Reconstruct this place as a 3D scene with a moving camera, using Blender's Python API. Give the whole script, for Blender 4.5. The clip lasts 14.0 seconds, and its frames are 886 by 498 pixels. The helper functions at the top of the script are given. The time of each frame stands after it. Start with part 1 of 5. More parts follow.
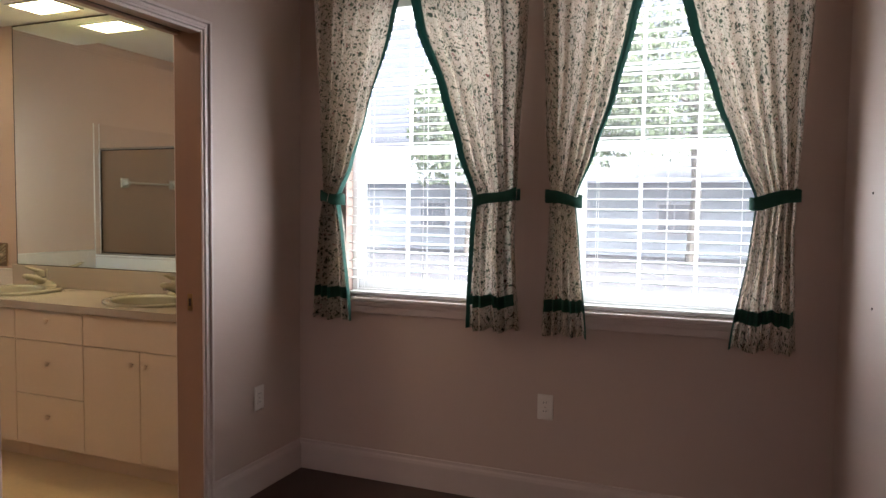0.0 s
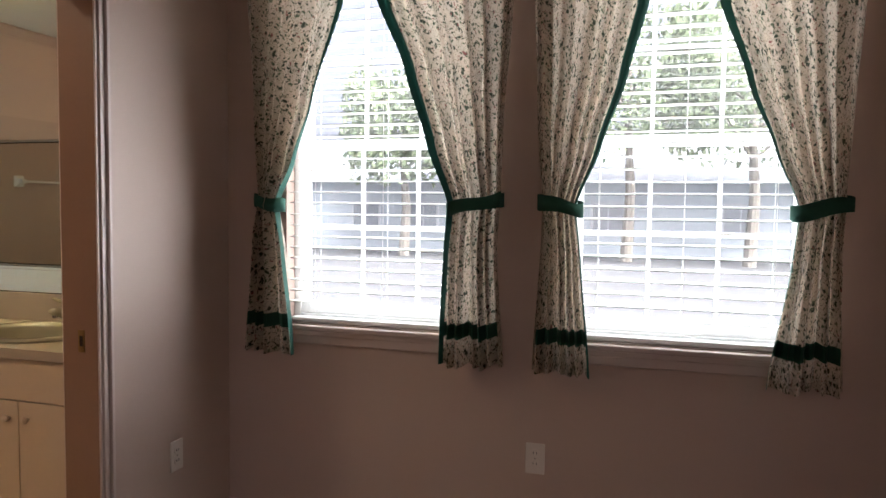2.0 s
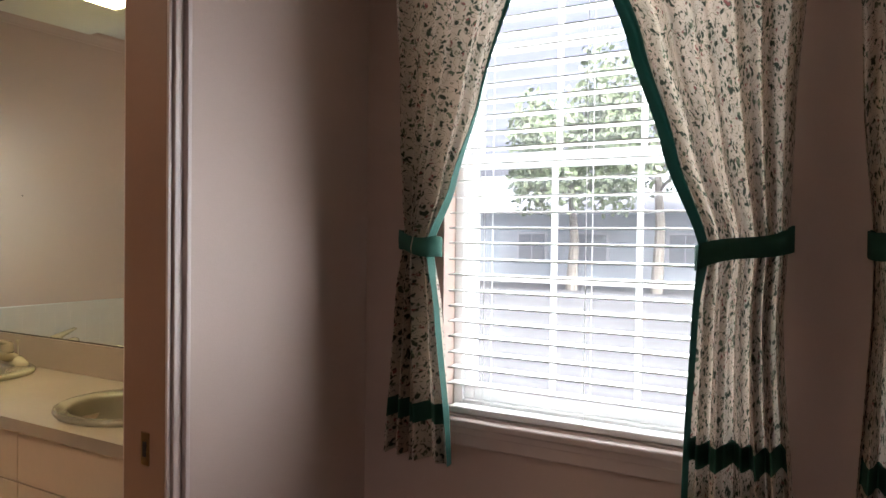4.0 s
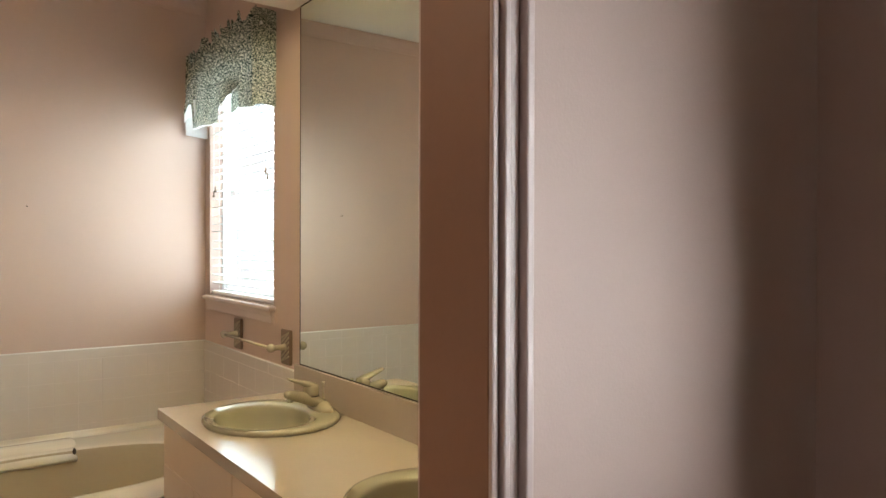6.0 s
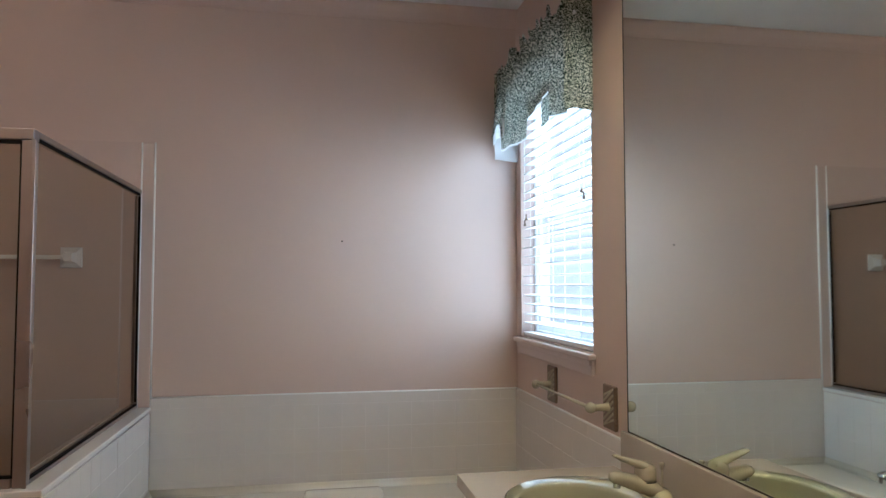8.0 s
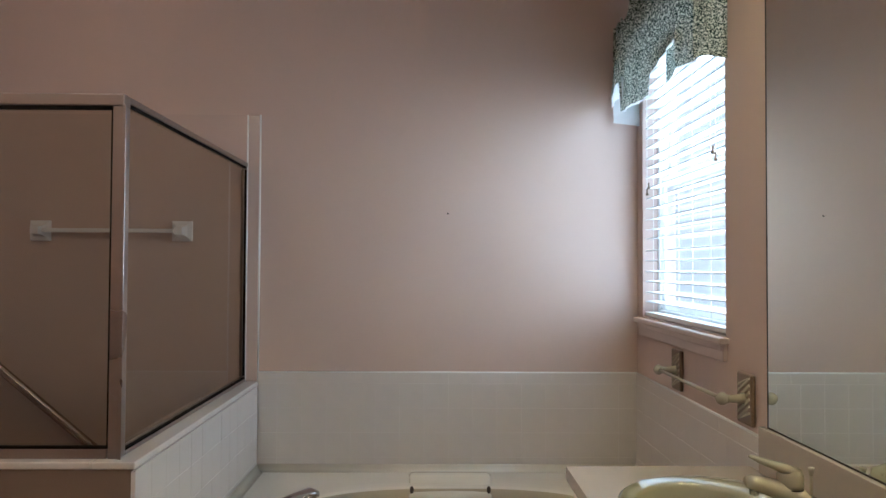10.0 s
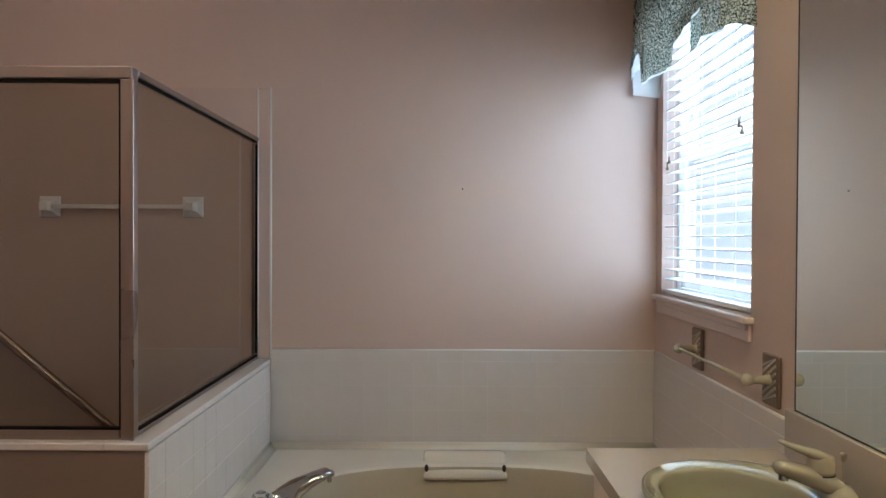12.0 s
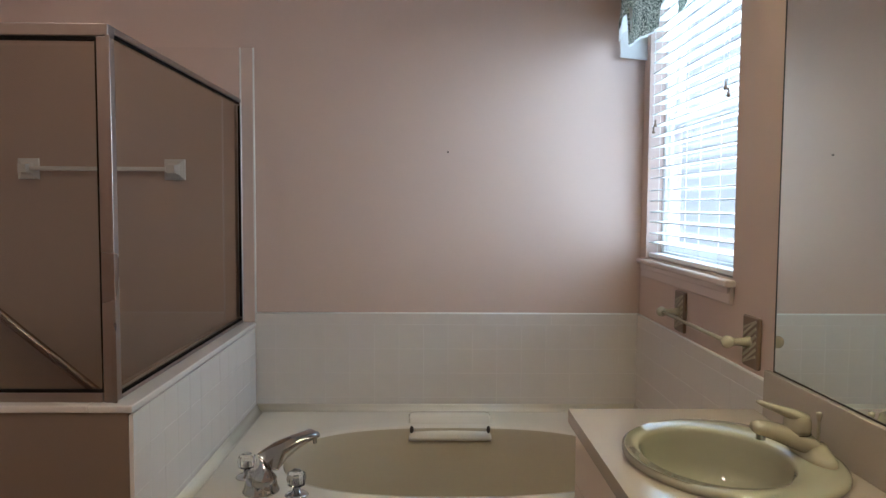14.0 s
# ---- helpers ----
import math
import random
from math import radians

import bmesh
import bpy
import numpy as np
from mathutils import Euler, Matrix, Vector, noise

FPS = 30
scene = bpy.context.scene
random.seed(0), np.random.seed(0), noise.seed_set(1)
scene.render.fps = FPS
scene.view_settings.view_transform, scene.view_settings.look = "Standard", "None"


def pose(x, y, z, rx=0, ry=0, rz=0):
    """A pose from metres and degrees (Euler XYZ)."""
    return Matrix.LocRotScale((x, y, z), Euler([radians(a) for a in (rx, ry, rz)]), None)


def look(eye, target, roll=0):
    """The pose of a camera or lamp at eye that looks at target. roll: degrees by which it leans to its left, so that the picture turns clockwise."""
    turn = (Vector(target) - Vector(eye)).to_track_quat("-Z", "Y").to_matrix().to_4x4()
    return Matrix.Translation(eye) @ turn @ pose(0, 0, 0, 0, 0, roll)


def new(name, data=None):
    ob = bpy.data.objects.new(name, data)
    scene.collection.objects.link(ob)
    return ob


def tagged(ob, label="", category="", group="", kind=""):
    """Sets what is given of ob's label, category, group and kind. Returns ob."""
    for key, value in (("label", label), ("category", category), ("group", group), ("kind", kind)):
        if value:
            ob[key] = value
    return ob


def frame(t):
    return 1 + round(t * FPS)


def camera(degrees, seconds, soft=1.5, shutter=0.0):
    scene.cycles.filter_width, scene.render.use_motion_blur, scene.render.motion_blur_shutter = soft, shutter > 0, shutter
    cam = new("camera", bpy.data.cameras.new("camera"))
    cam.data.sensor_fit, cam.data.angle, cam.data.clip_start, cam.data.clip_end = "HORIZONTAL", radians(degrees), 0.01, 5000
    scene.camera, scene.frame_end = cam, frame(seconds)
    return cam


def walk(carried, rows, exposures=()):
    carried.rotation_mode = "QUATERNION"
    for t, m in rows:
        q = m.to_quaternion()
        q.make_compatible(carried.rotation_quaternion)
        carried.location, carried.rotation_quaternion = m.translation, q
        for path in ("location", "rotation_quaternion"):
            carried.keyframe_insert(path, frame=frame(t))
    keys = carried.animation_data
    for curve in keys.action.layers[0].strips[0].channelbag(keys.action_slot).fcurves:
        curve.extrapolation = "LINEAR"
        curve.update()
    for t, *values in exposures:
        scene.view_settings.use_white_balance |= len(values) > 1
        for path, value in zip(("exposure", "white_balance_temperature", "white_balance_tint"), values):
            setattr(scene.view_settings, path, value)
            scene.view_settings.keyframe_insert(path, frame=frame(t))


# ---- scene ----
EXPOSURES = [(0.0, 1.08, 5950, 10), (2.0, 1.05, 6100, 10), (4.5, 0.84, 6050, 10), (5.0, 0.66, 6200, 10), (5.5, 0.72, 6450, 10), (6.0, 1.2, 6200, 10), (6.5, 1.06, 5800, 10), (7.0, 1.08, 5350, 10), (8.0, 0.80, 4950, 10), (11.5, 0.74, 5100, 11), (14.0, 0.72, 5080, 11)]
cam = camera(63.9, 14.0)
ROWS = [
    (0, 0.000, 0.000, 1.357, 22.37, -3.25, -0.64),
    (0.3, -0.037, 0.070, 1.355, 18.89, -3.20, -0.66),
    (0.5, -0.087, 0.105, 1.355, 17.30, -3.21, -0.64),
    (1, -0.123, 0.172, 1.360, 16.81, -3.25, -0.70),
    (1.5, -0.208, 0.290, 1.371, 16.70, -3.39, -0.68),
    (2, -0.357, 0.522, 1.393, 16.80, -3.31, -0.70),
    (2.2, -0.384, 0.617, 1.385, 17.26, -3.32, -0.67),
    (4.3, -0.897, 1.450, 1.437, 32.81, -0.60, -0.68),
    (4.5, -0.970, 1.522, 1.446, 35.00, -0.66, -0.58),
    (5, -1.087, 1.670, 1.451, 43.03, -0.66, -0.34),
    (5.5, -1.262, 1.732, 1.472, 49.20, -0.42, -0.22),
    (6, -1.457, 1.862, 1.465, 54.07, -0.18, -0.15),
    (6.5, -1.626, 2.028, 1.458, 62.51, 0.44, -0.07),
    (7, -1.745, 2.051, 1.446, 70.42, 1.21, -0.05),
    (7.5, -1.907, 2.049, 1.468, 76.18, 2.22, 0.03),
    (8, -2.025, 2.098, 1.446, 79.36, 2.94, 0.02),
    (8.5, -2.081, 2.182, 1.434, 83.24, 3.40, -0.06),
    (9, -2.132, 2.197, 1.417, 87.01, 3.62, -0.11),
    (11.5, -2.285, 2.144, 1.427, 89.87, -0.22, -0.29),
    (12, -2.281, 2.157, 1.430, 89.89, -0.72, -0.26),
    (12.5, -2.280, 2.176, 1.429, 89.87, -0.87, -0.34),
    (13, -2.279, 2.184, 1.422, 89.34, -0.86, -0.31),
    (13.5, -2.286, 2.181, 1.420, 88.96, -3.25, -0.35),
    (14, -2.288, 2.166, 1.425, 88.87, -3.56, -0.36),
]
walk(cam, [(t, pose(x, y, z, 90 + pitch, roll, yaw)) for t, x, y, z, yaw, pitch, roll in ROWS], EXPOSURES)
# ---- end of walk ----

# ---- light ----
world = bpy.data.worlds.new("sky")
scene.world = world
world.use_nodes = True
wn = world.node_tree.nodes
sky = wn.new("ShaderNodeTexSky")
sky.sky_type = "NISHITA"
sky.sun_disc = False
sky.sun_elevation, sky.sun_rotation = radians(51), radians(120)
sky.dust_density, sky.air_density, sky.ozone_density = 10.0, 0.12, 0.0
world.node_tree.links.new(sky.outputs[0], wn["Background"].inputs[0])
wn["Background"].inputs[1].default_value = 0.74
sun = new("sun", bpy.data.lights.new("sun", "SUN"))
sun.data.energy, sun.data.angle, sun.data.color = 3.6, radians(0.6), (1.0, 0.95, 0.88)
sun.matrix_world = look((14, -8, 20), (0, 0, 0))


def sky_lamp(name, eye, target, w, h, watts, color=(0.9, 0.95, 1.0)):
    d = bpy.data.lights.new(name, "AREA")
    d.shape, d.size, d.size_y, d.energy, d.color = "RECTANGLE", w, h, watts, color
    ob = new(name, d)
    ob.matrix_world = look(eye, target)
    return ob


# skylight that falls through the windows, spread in each opening behind the blind
sky_lamp("skylight_bath", (-4.89, 3.1665, 1.78), (-4.89, 0, 1.78), 0.80, 1.06, 10.5, (0.83, 0.97, 0.98))
sky_lamp("skylight_bed_west", (-1.3825, 3.1665, 1.64), (-1.3825, 0, 1.64), 0.76, 1.34, 15.0, (0.95, 0.95, 0.94))
sky_lamp("skylight_bed_east", (-0.2675, 3.1665, 1.64), (-0.2675, 0, 1.64), 0.76, 1.34, 15.0, (0.95, 0.95, 0.94))
# warm fill lamp behind the camera, added to tint the window wall brown
sky_lamp("fill_lamp_south", (-0.85, -3.22, 1.6), (-0.85, 2.0, 1.2), 1.6, 1.3, 1.1, (1.0, 0.34, 0.13))


# ---- materials ----
def mat(name, color, rough=0.5, metal=0.0, var=0.06, scale=3.0, fine=60.0, bump=0.05, spec=0.5, coat=0.0, rvar=0.08):
    m = bpy.data.materials.new(name)
    m.use_nodes = True
    nt = m.node_tree
    b = nt.nodes["Principled BSDF"]
    co = nt.nodes.new("ShaderNodeTexCoord")
    n1 = nt.nodes.new("ShaderNodeTexNoise")
    n2 = nt.nodes.new("ShaderNodeTexNoise")
    n1.inputs["Scale"].default_value, n2.inputs["Scale"].default_value = scale, fine
    n1.inputs["Detail"].default_value, n2.inputs["Detail"].default_value = 4, 3
    mix = nt.nodes.new("ShaderNodeMath")
    mix.operation = "MULTIPLY_ADD"
    mix.inputs[1].default_value = 0.35
    nt.links.new(co.outputs["Object"], n1.inputs["Vector"])
    nt.links.new(co.outputs["Object"], n2.inputs["Vector"])
    nt.links.new(n2.outputs[0], mix.inputs[0])
    nt.links.new(n1.outputs[0], mix.inputs[2])
    ramp = nt.nodes.new("ShaderNodeValToRGB")
    ramp.color_ramp.elements[0].position, ramp.color_ramp.elements[1].position = 0.35, 1.0
    ramp.color_ramp.elements[0].color = (*[c * (1 - var) for c in color], 1)
    ramp.color_ramp.elements[1].color = (*[min(1, c * (1 + var)) for c in color], 1)
    nt.links.new(mix.outputs[0], ramp.inputs[0])
    nt.links.new(ramp.outputs[0], b.inputs["Base Color"])
    rr = nt.nodes.new("ShaderNodeMapRange")
    rr.inputs["To Min"].default_value, rr.inputs["To Max"].default_value = max(0.02, rough - rvar), min(1, rough + rvar)
    nt.links.new(n1.outputs[0], rr.inputs["Value"])
    nt.links.new(rr.outputs[0], b.inputs["Roughness"])
    if bump:
        bp = nt.nodes.new("ShaderNodeBump")
        bp.inputs["Strength"].default_value, bp.inputs["Distance"].default_value = bump, 0.004
        nt.links.new(n2.outputs[0], bp.inputs["Height"])
        nt.links.new(bp.outputs[0], b.inputs["Normal"])
    b.inputs["Metallic"].default_value = metal
    b.inputs["Specular IOR Level"].default_value = spec
    b.inputs["Coat Weight"].default_value = coat
    b.inputs["Coat Roughness"].default_value = 0.08
    return m


def glass(name, color, rough=0.0, ior=1.45):
    m = bpy.data.materials.new(name)
    m.use_nodes = True
    b = m.node_tree.nodes["Principled BSDF"]
    b.inputs["Base Color"].default_value = (*color, 1)
    b.inputs["Transmission Weight"].default_value = 1.0
    b.inputs["Roughness"].default_value = rough
    b.inputs["IOR"].default_value = ior
    return m


def thin_glass(name, tint, gloss=0.06, haze=0.0):
    """A sheet that lets light straight through, with a sharp reflection."""
    m = bpy.data.materials.new(name)
    m.use_nodes = True
    nt = m.node_tree
    nt.nodes.remove(nt.nodes["Principled BSDF"])
    out = nt.nodes["Material Output"]
    tr, gl, mx, fr, mul = [nt.nodes.new("ShaderNode" + k) for k in ("BsdfTransparent", "BsdfGlossy", "MixShader", "Fresnel", "Math")]
    tr.inputs[0].default_value = (*tint, 1)
    gl.inputs["Roughness"].default_value = 0.03
    mul.operation = "MULTIPLY"
    mul.inputs[1].default_value = gloss / 0.04
    nt.links.new(fr.outputs[0], mul.inputs[0])
    nt.links.new(mul.outputs[0], mx.inputs[0])
    nt.links.new(tr.outputs[0], mx.inputs[1])
    nt.links.new(gl.outputs[0], mx.inputs[2])
    nt.links.new(mx.outputs[0], out.inputs[0])
    if haze:
        # bright haze of the view put on the glass as a translucent film, thicker in smears
        tc, no, mr, tl, m2 = [nt.nodes.new("ShaderNode" + k) for k in ("TexCoord", "TexNoise", "MapRange", "BsdfTranslucent", "MixShader")]
        no.inputs["Scale"].default_value, no.inputs["Detail"].default_value = 7.0, 5.0
        mr.inputs["To Min"].default_value, mr.inputs["To Max"].default_value = haze * 0.6, haze * 1.4
        tl.inputs[0].default_value = (0.80, 0.82, 0.82, 1)
        nt.links.new(tc.outputs["Object"], no.inputs["Vector"])
        nt.links.new(no.outputs[0], mr.inputs["Value"])
        nt.links.new(mr.outputs[0], m2.inputs[0])
        nt.links.new(mx.outputs[0], m2.inputs[1])
        nt.links.new(tl.outputs[0], m2.inputs[2])
        nt.links.new(m2.outputs[0], out.inputs[0])
    return m


def emitter(name, color, strength):
    m = bpy.data.materials.new(name)
    m.use_nodes = True
    b = m.node_tree.nodes["Principled BSDF"]
    b.inputs["Emission Color"].default_value = (*color, 1)
    b.inputs["Emission Strength"].default_value = strength
    b.inputs["Base Color"].default_value = (*color, 1)
    return m


def nodes_of(m):
    return m.node_tree, m.node_tree.nodes["Principled BSDF"]


def cloth(name, ground, dark, mid, berry, kind, through_light):
    """Printed cotton: ivy sprigs on thin stems, or a dense scroll print, laid out on the cloth's own width and drop."""
    m = bpy.data.materials.new(name)
    m.use_nodes = True
    nt, b = nodes_of(m)
    N, K = nt.nodes, nt.links
    uv = N.new("ShaderNodeUVMap")
    warp = N.new("ShaderNodeTexNoise")
    warp.inputs["Scale"].default_value, warp.inputs["Detail"].default_value = (34 if kind == "ivy" else 32), 2
    K.new(uv.outputs[0], warp.inputs["Vector"])
    sub = N.new("ShaderNodeVectorMath")
    sub.operation = "SUBTRACT"
    sub.inputs[1].default_value = (0.5, 0.5, 0.5)
    K.new(warp.outputs["Color"], sub.inputs[0])
    sc = N.new("ShaderNodeVectorMath")
    sc.operation = "SCALE"
    sc.inputs["Scale"].default_value = 0.045 if kind == "ivy" else 0.022
    K.new(sub.outputs[0], sc.inputs[0])
    add = N.new("ShaderNodeVectorMath")
    K.new(uv.outputs[0], add.inputs[0])
    K.new(sc.outputs[0], add.inputs[1])

    def step(src, at, width, flip=False):
        r = N.new("ShaderNodeMapRange")
        r.inputs["From Min"].default_value, r.inputs["From Max"].default_value = at - width, at + width
        if flip:
            r.inputs["To Min"].default_value, r.inputs["To Max"].default_value = 1, 0
        K.new(src, r.inputs["Value"])
        return r.outputs[0]

    def over(base, color, mask):
        x = N.new("ShaderNodeMix")
        x.data_type = "RGBA"
        K.new(mask, x.inputs[0])
        if isinstance(base, tuple):
            x.inputs[6].default_value = (*base, 1)
        else:
            K.new(base, x.inputs[6])
        x.inputs[7].default_value = (*color, 1)
        return x.outputs[2]

    if kind == "ivy":
        def moved(x, y):
            v = N.new("ShaderNodeVectorMath")
            v.inputs[1].default_value = (x, y, 0)
            K.new(add.outputs[0], v.inputs[0])
            return v.outputs[0]

        def spots(scale, radius, x, y):
            v = N.new("ShaderNodeTexVoronoi")
            v.inputs["Scale"].default_value = scale
            K.new(moved(x, y), v.inputs["Vector"])
            return step(v.outputs["Distance"], radius, 0.05, True)

        wash = N.new("ShaderNodeTexNoise")
        wash.inputs["Scale"].default_value = 16
        K.new(uv.outputs[0], wash.inputs["Vector"])
        col = over(ground, (0.50, 0.44, 0.36), step(wash.outputs[0], 0.58, 0.12))
        curl = N.new("ShaderNodeTexNoise")
        curl.inputs["Scale"].default_value, curl.inputs["Detail"].default_value = 36, 0
        K.new(moved(7.1, 2.3), curl.inputs["Vector"])
        fold = N.new("ShaderNodeMath")
        fold.operation = "PINGPONG"
        fold.inputs[1].default_value = 0.10
        K.new(curl.outputs[0], fold.inputs[0])
        thin = step(fold.outputs[0], 0.012, 0.006, True)
        gap = N.new("ShaderNodeTexNoise")
        gap.inputs["Scale"].default_value = 38
        K.new(uv.outputs[0], gap.inputs["Vector"])
        both = N.new("ShaderNodeMath")
        both.operation = "MULTIPLY"
        K.new(thin, both.inputs[0])
        K.new(step(gap.outputs[0], 0.40, 0.05), both.inputs[1])
        col = over(col, mid, both.outputs[0])
        col = over(col, (0.11, 0.13, 0.085), spots(44, 0.25, 1.3, 4.1))
        col = over(col, dark, spots(38, 0.275, 0, 0))
        col = over(col, dark, spots(52, 0.22, 5.2, 0.7))
        col = over(col, berry, spots(40, 0.16, 3.4, 1.9))
    else:
        sw = N.new("ShaderNodeTexNoise")
        sw.inputs["Scale"].default_value, sw.inputs["Detail"].default_value = 35, 0
        K.new(add.outputs[0], sw.inputs["Vector"])
        a = N.new("ShaderNodeMath")
        a.operation = "PINGPONG"
        a.inputs[1].default_value = 0.085
        K.new(sw.outputs[0], a.inputs[0])
        gap = N.new("ShaderNodeTexNoise")
        gap.inputs["Scale"].default_value, gap.inputs["Detail"].default_value = 75, 0
        K.new(add.outputs[0], gap.inputs["Vector"])
        both = N.new("ShaderNodeMath")
        both.operation = "MULTIPLY"
        K.new(step(a.outputs[0], 0.058, 0.008, True), both.inputs[0])
        K.new(step(gap.outputs[0], 0.38, 0.03), both.inputs[1])
        col = over(ground, dark, both.outputs[0])
    weave = N.new("ShaderNodeTexNoise")
    weave.inputs["Scale"].default_value = 700
    K.new(uv.outputs[0], weave.inputs["Vector"])
    bp = N.new("ShaderNodeBump")
    bp.inputs["Strength"].default_value, bp.inputs["Distance"].default_value = 0.2, 0.001
    K.new(weave.outputs[0], bp.inputs["Height"])
    K.new(bp.outputs[0], b.inputs["Normal"])
    K.new(col, b.inputs["Base Color"])
    b.inputs["Roughness"].default_value = 0.9
    b.inputs["Specular IOR Level"].default_value = 0.15
    tl, mx = N.new("ShaderNodeBsdfTranslucent"), N.new("ShaderNodeMixShader")
    mx.inputs[0].default_value = through_light
    K.new(col, tl.inputs[0])
    K.new(b.outputs[0], mx.inputs[1])
    K.new(tl.outputs[0], mx.inputs[2])
    K.new(mx.outputs[0], N["Material Output"].inputs[0])
    return m


def sheer(name, color, through_light):
    """Plain dyed cotton that glows a little with the light behind it."""
    m = mat(name, color, 0.85, var=0.06, fine=300, bump=0.2, spec=0.2)
    nt, b = nodes_of(m)
    tl, mx = nt.nodes.new("ShaderNodeBsdfTranslucent"), nt.nodes.new("ShaderNodeMixShader")
    tl.inputs[0].default_value = (*color, 1)
    mx.inputs[0].default_value = through_light
    nt.links.new(b.outputs[0], mx.inputs[1])
    nt.links.new(tl.outputs[0], mx.inputs[2])
    nt.links.new(mx.outputs[0], nt.nodes["Material Output"].inputs[0])
    return m


PAINT = mat("rose_beige_paint", (0.56, 0.425, 0.36), 0.55, var=0.04, scale=1.3, fine=220, bump=0.08)
TRIM = mat("rose_beige_gloss", (0.60, 0.49, 0.445), 0.32, var=0.04, scale=2, fine=90, bump=0.03)
JAMB = mat("brown_painted_jamb", (0.27, 0.15, 0.10), 0.4, var=0.07, scale=4, fine=80, bump=0.04)
CEIL = mat("white_ceiling", (0.78, 0.76, 0.72), 0.85, var=0.03, scale=2, fine=150, bump=0.15)
WHITE = mat("white_vinyl", (0.8, 0.8, 0.79), 0.35, var=0.03, bump=0.02)
SLAT = mat("white_slat", (0.82, 0.83, 0.82), 0.45, var=0.03, bump=0.02)
TILE = mat("white_tile", (0.64, 0.585, 0.545), 0.12, var=0.03, scale=1.5, fine=14, bump=0.03, rvar=0.04)
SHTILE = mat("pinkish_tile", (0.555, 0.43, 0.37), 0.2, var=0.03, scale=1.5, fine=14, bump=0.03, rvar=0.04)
# wall paint with the shade of the low front wall mixed into its colour
HALF_SHADED = mat("wall_paint_shaded", (0.21, 0.15, 0.11), 0.5, var=0.05, scale=2, fine=200, bump=0.08)
GROUT = mat("grout", (0.72, 0.675, 0.645), 0.6, var=0.08, fine=300, bump=0.2)
ACRYL = mat("almond_acrylic", (0.69, 0.63, 0.53), 0.16, var=0.03, scale=2, bump=0.01, coat=0.3, rvar=0.05)
SINK = mat("almond_porcelain", (0.39, 0.365, 0.27), 0.06, var=0.02, scale=2, bump=0.0, coat=0.6, rvar=0.03)
# inside of the tub, darker than the deck colour
BASIN = mat("basin_acrylic", (0.48, 0.41, 0.30), 0.07, var=0.03, scale=2, bump=0.01, coat=0.3, rvar=0.05)
ALMOND = mat("almond_enamel", (0.45, 0.40, 0.295), 0.22, var=0.03, bump=0.0, coat=0.4)
TOP = mat("cream_laminate", (0.43, 0.365, 0.31), 0.13, var=0.05, scale=3, fine=120, bump=0.02)
CAB = mat("cream_cabinet", (0.62, 0.50, 0.40), 0.38, var=0.05, scale=2, fine=60, bump=0.03)
RUBBER = mat("black_rubber", (0.008, 0.006, 0.005), 0.9, var=0.1, spec=0.1)
DARK = mat("dark_recess", (0.03, 0.022, 0.017), 0.8, var=0.1)
CHROME = mat("chrome", (0.52, 0.52, 0.52), 0.08, 1.0, var=0.03, bump=0.0, rvar=0.03)
ALUM = mat("satin_aluminium", (0.38, 0.325, 0.29), 0.30, 1.0, var=0.05, bump=0.02)
BRASS = mat("aged_brass", (0.30, 0.19, 0.09), 0.35, 1.0, var=0.1)
STEEL = mat("grab_bar_steel", (0.42, 0.36, 0.31), 0.25, 1.0, var=0.05)
MIRROR = mat("mirror_silver", (0.84, 0.89, 0.84), 0.02, 1.0, var=0.0, bump=0.0, rvar=0.0)
PANE = thin_glass("window_glass", (0.95, 0.97, 0.97), 0.06, 0.15)
CLEAR = thin_glass("bath_window_glass", (0.95, 0.97, 0.97), 0.06, 0.05)
SHGLASS = thin_glass("shower_glass", (0.61, 0.56, 0.48), 0.04)
CRYSTAL = glass("clear_acrylic", (0.95, 0.95, 0.95))
LAMP = emitter("fluorescent_panel", (1.0, 0.80, 0.38), 35.0)
GREENEDGE = sheer("green_cotton_border", (0.022, 0.085, 0.065), 0.06)
GREEN = mat("green_cotton", (0.025, 0.085, 0.06), 0.85, var=0.15, fine=300, bump=0.2, spec=0.2)
IVY = ((0.59, 0.495, 0.40), (0.050, 0.062, 0.045), (0.20, 0.18, 0.13), (0.23, 0.085, 0.08), "ivy")
CHINTZ = cloth("ivy_print", *IVY, 0.25)
# same print, nearly opaque so the corner behind the curtain stays dark
OPAQUE_IVY = cloth("ivy_print_opaque", *IVY, 0.03)
SCROLL = cloth("scroll_print", (0.62, 0.62, 0.52), (0.012, 0.028, 0.022), (0.2, 0.2, 0.2), (0.2, 0.2, 0.2), "scroll", 0.24)
LINING = sheer("white_lining", (0.82, 0.84, 0.84), 0.45)
CARPET = mat("dark_brown_wood", (0.055, 0.028, 0.02), 0.45, var=0.3, scale=6, fine=90, bump=0.1)
VINYL = mat("tan_vinyl", (0.50, 0.37, 0.22), 0.4, var=0.12, scale=5, fine=40, bump=0.05)
BRONZE = mat("dark_bronze", (0.06, 0.045, 0.035), 0.4, 0.6, var=0.1)
STRIPE = mat("woven_rosette", (0.17, 0.11, 0.07), 0.5, var=0.1)
PLATE = mat("ivory_plate", (0.78, 0.72, 0.66), 0.35, var=0.02)

# ---- mesh tools ----


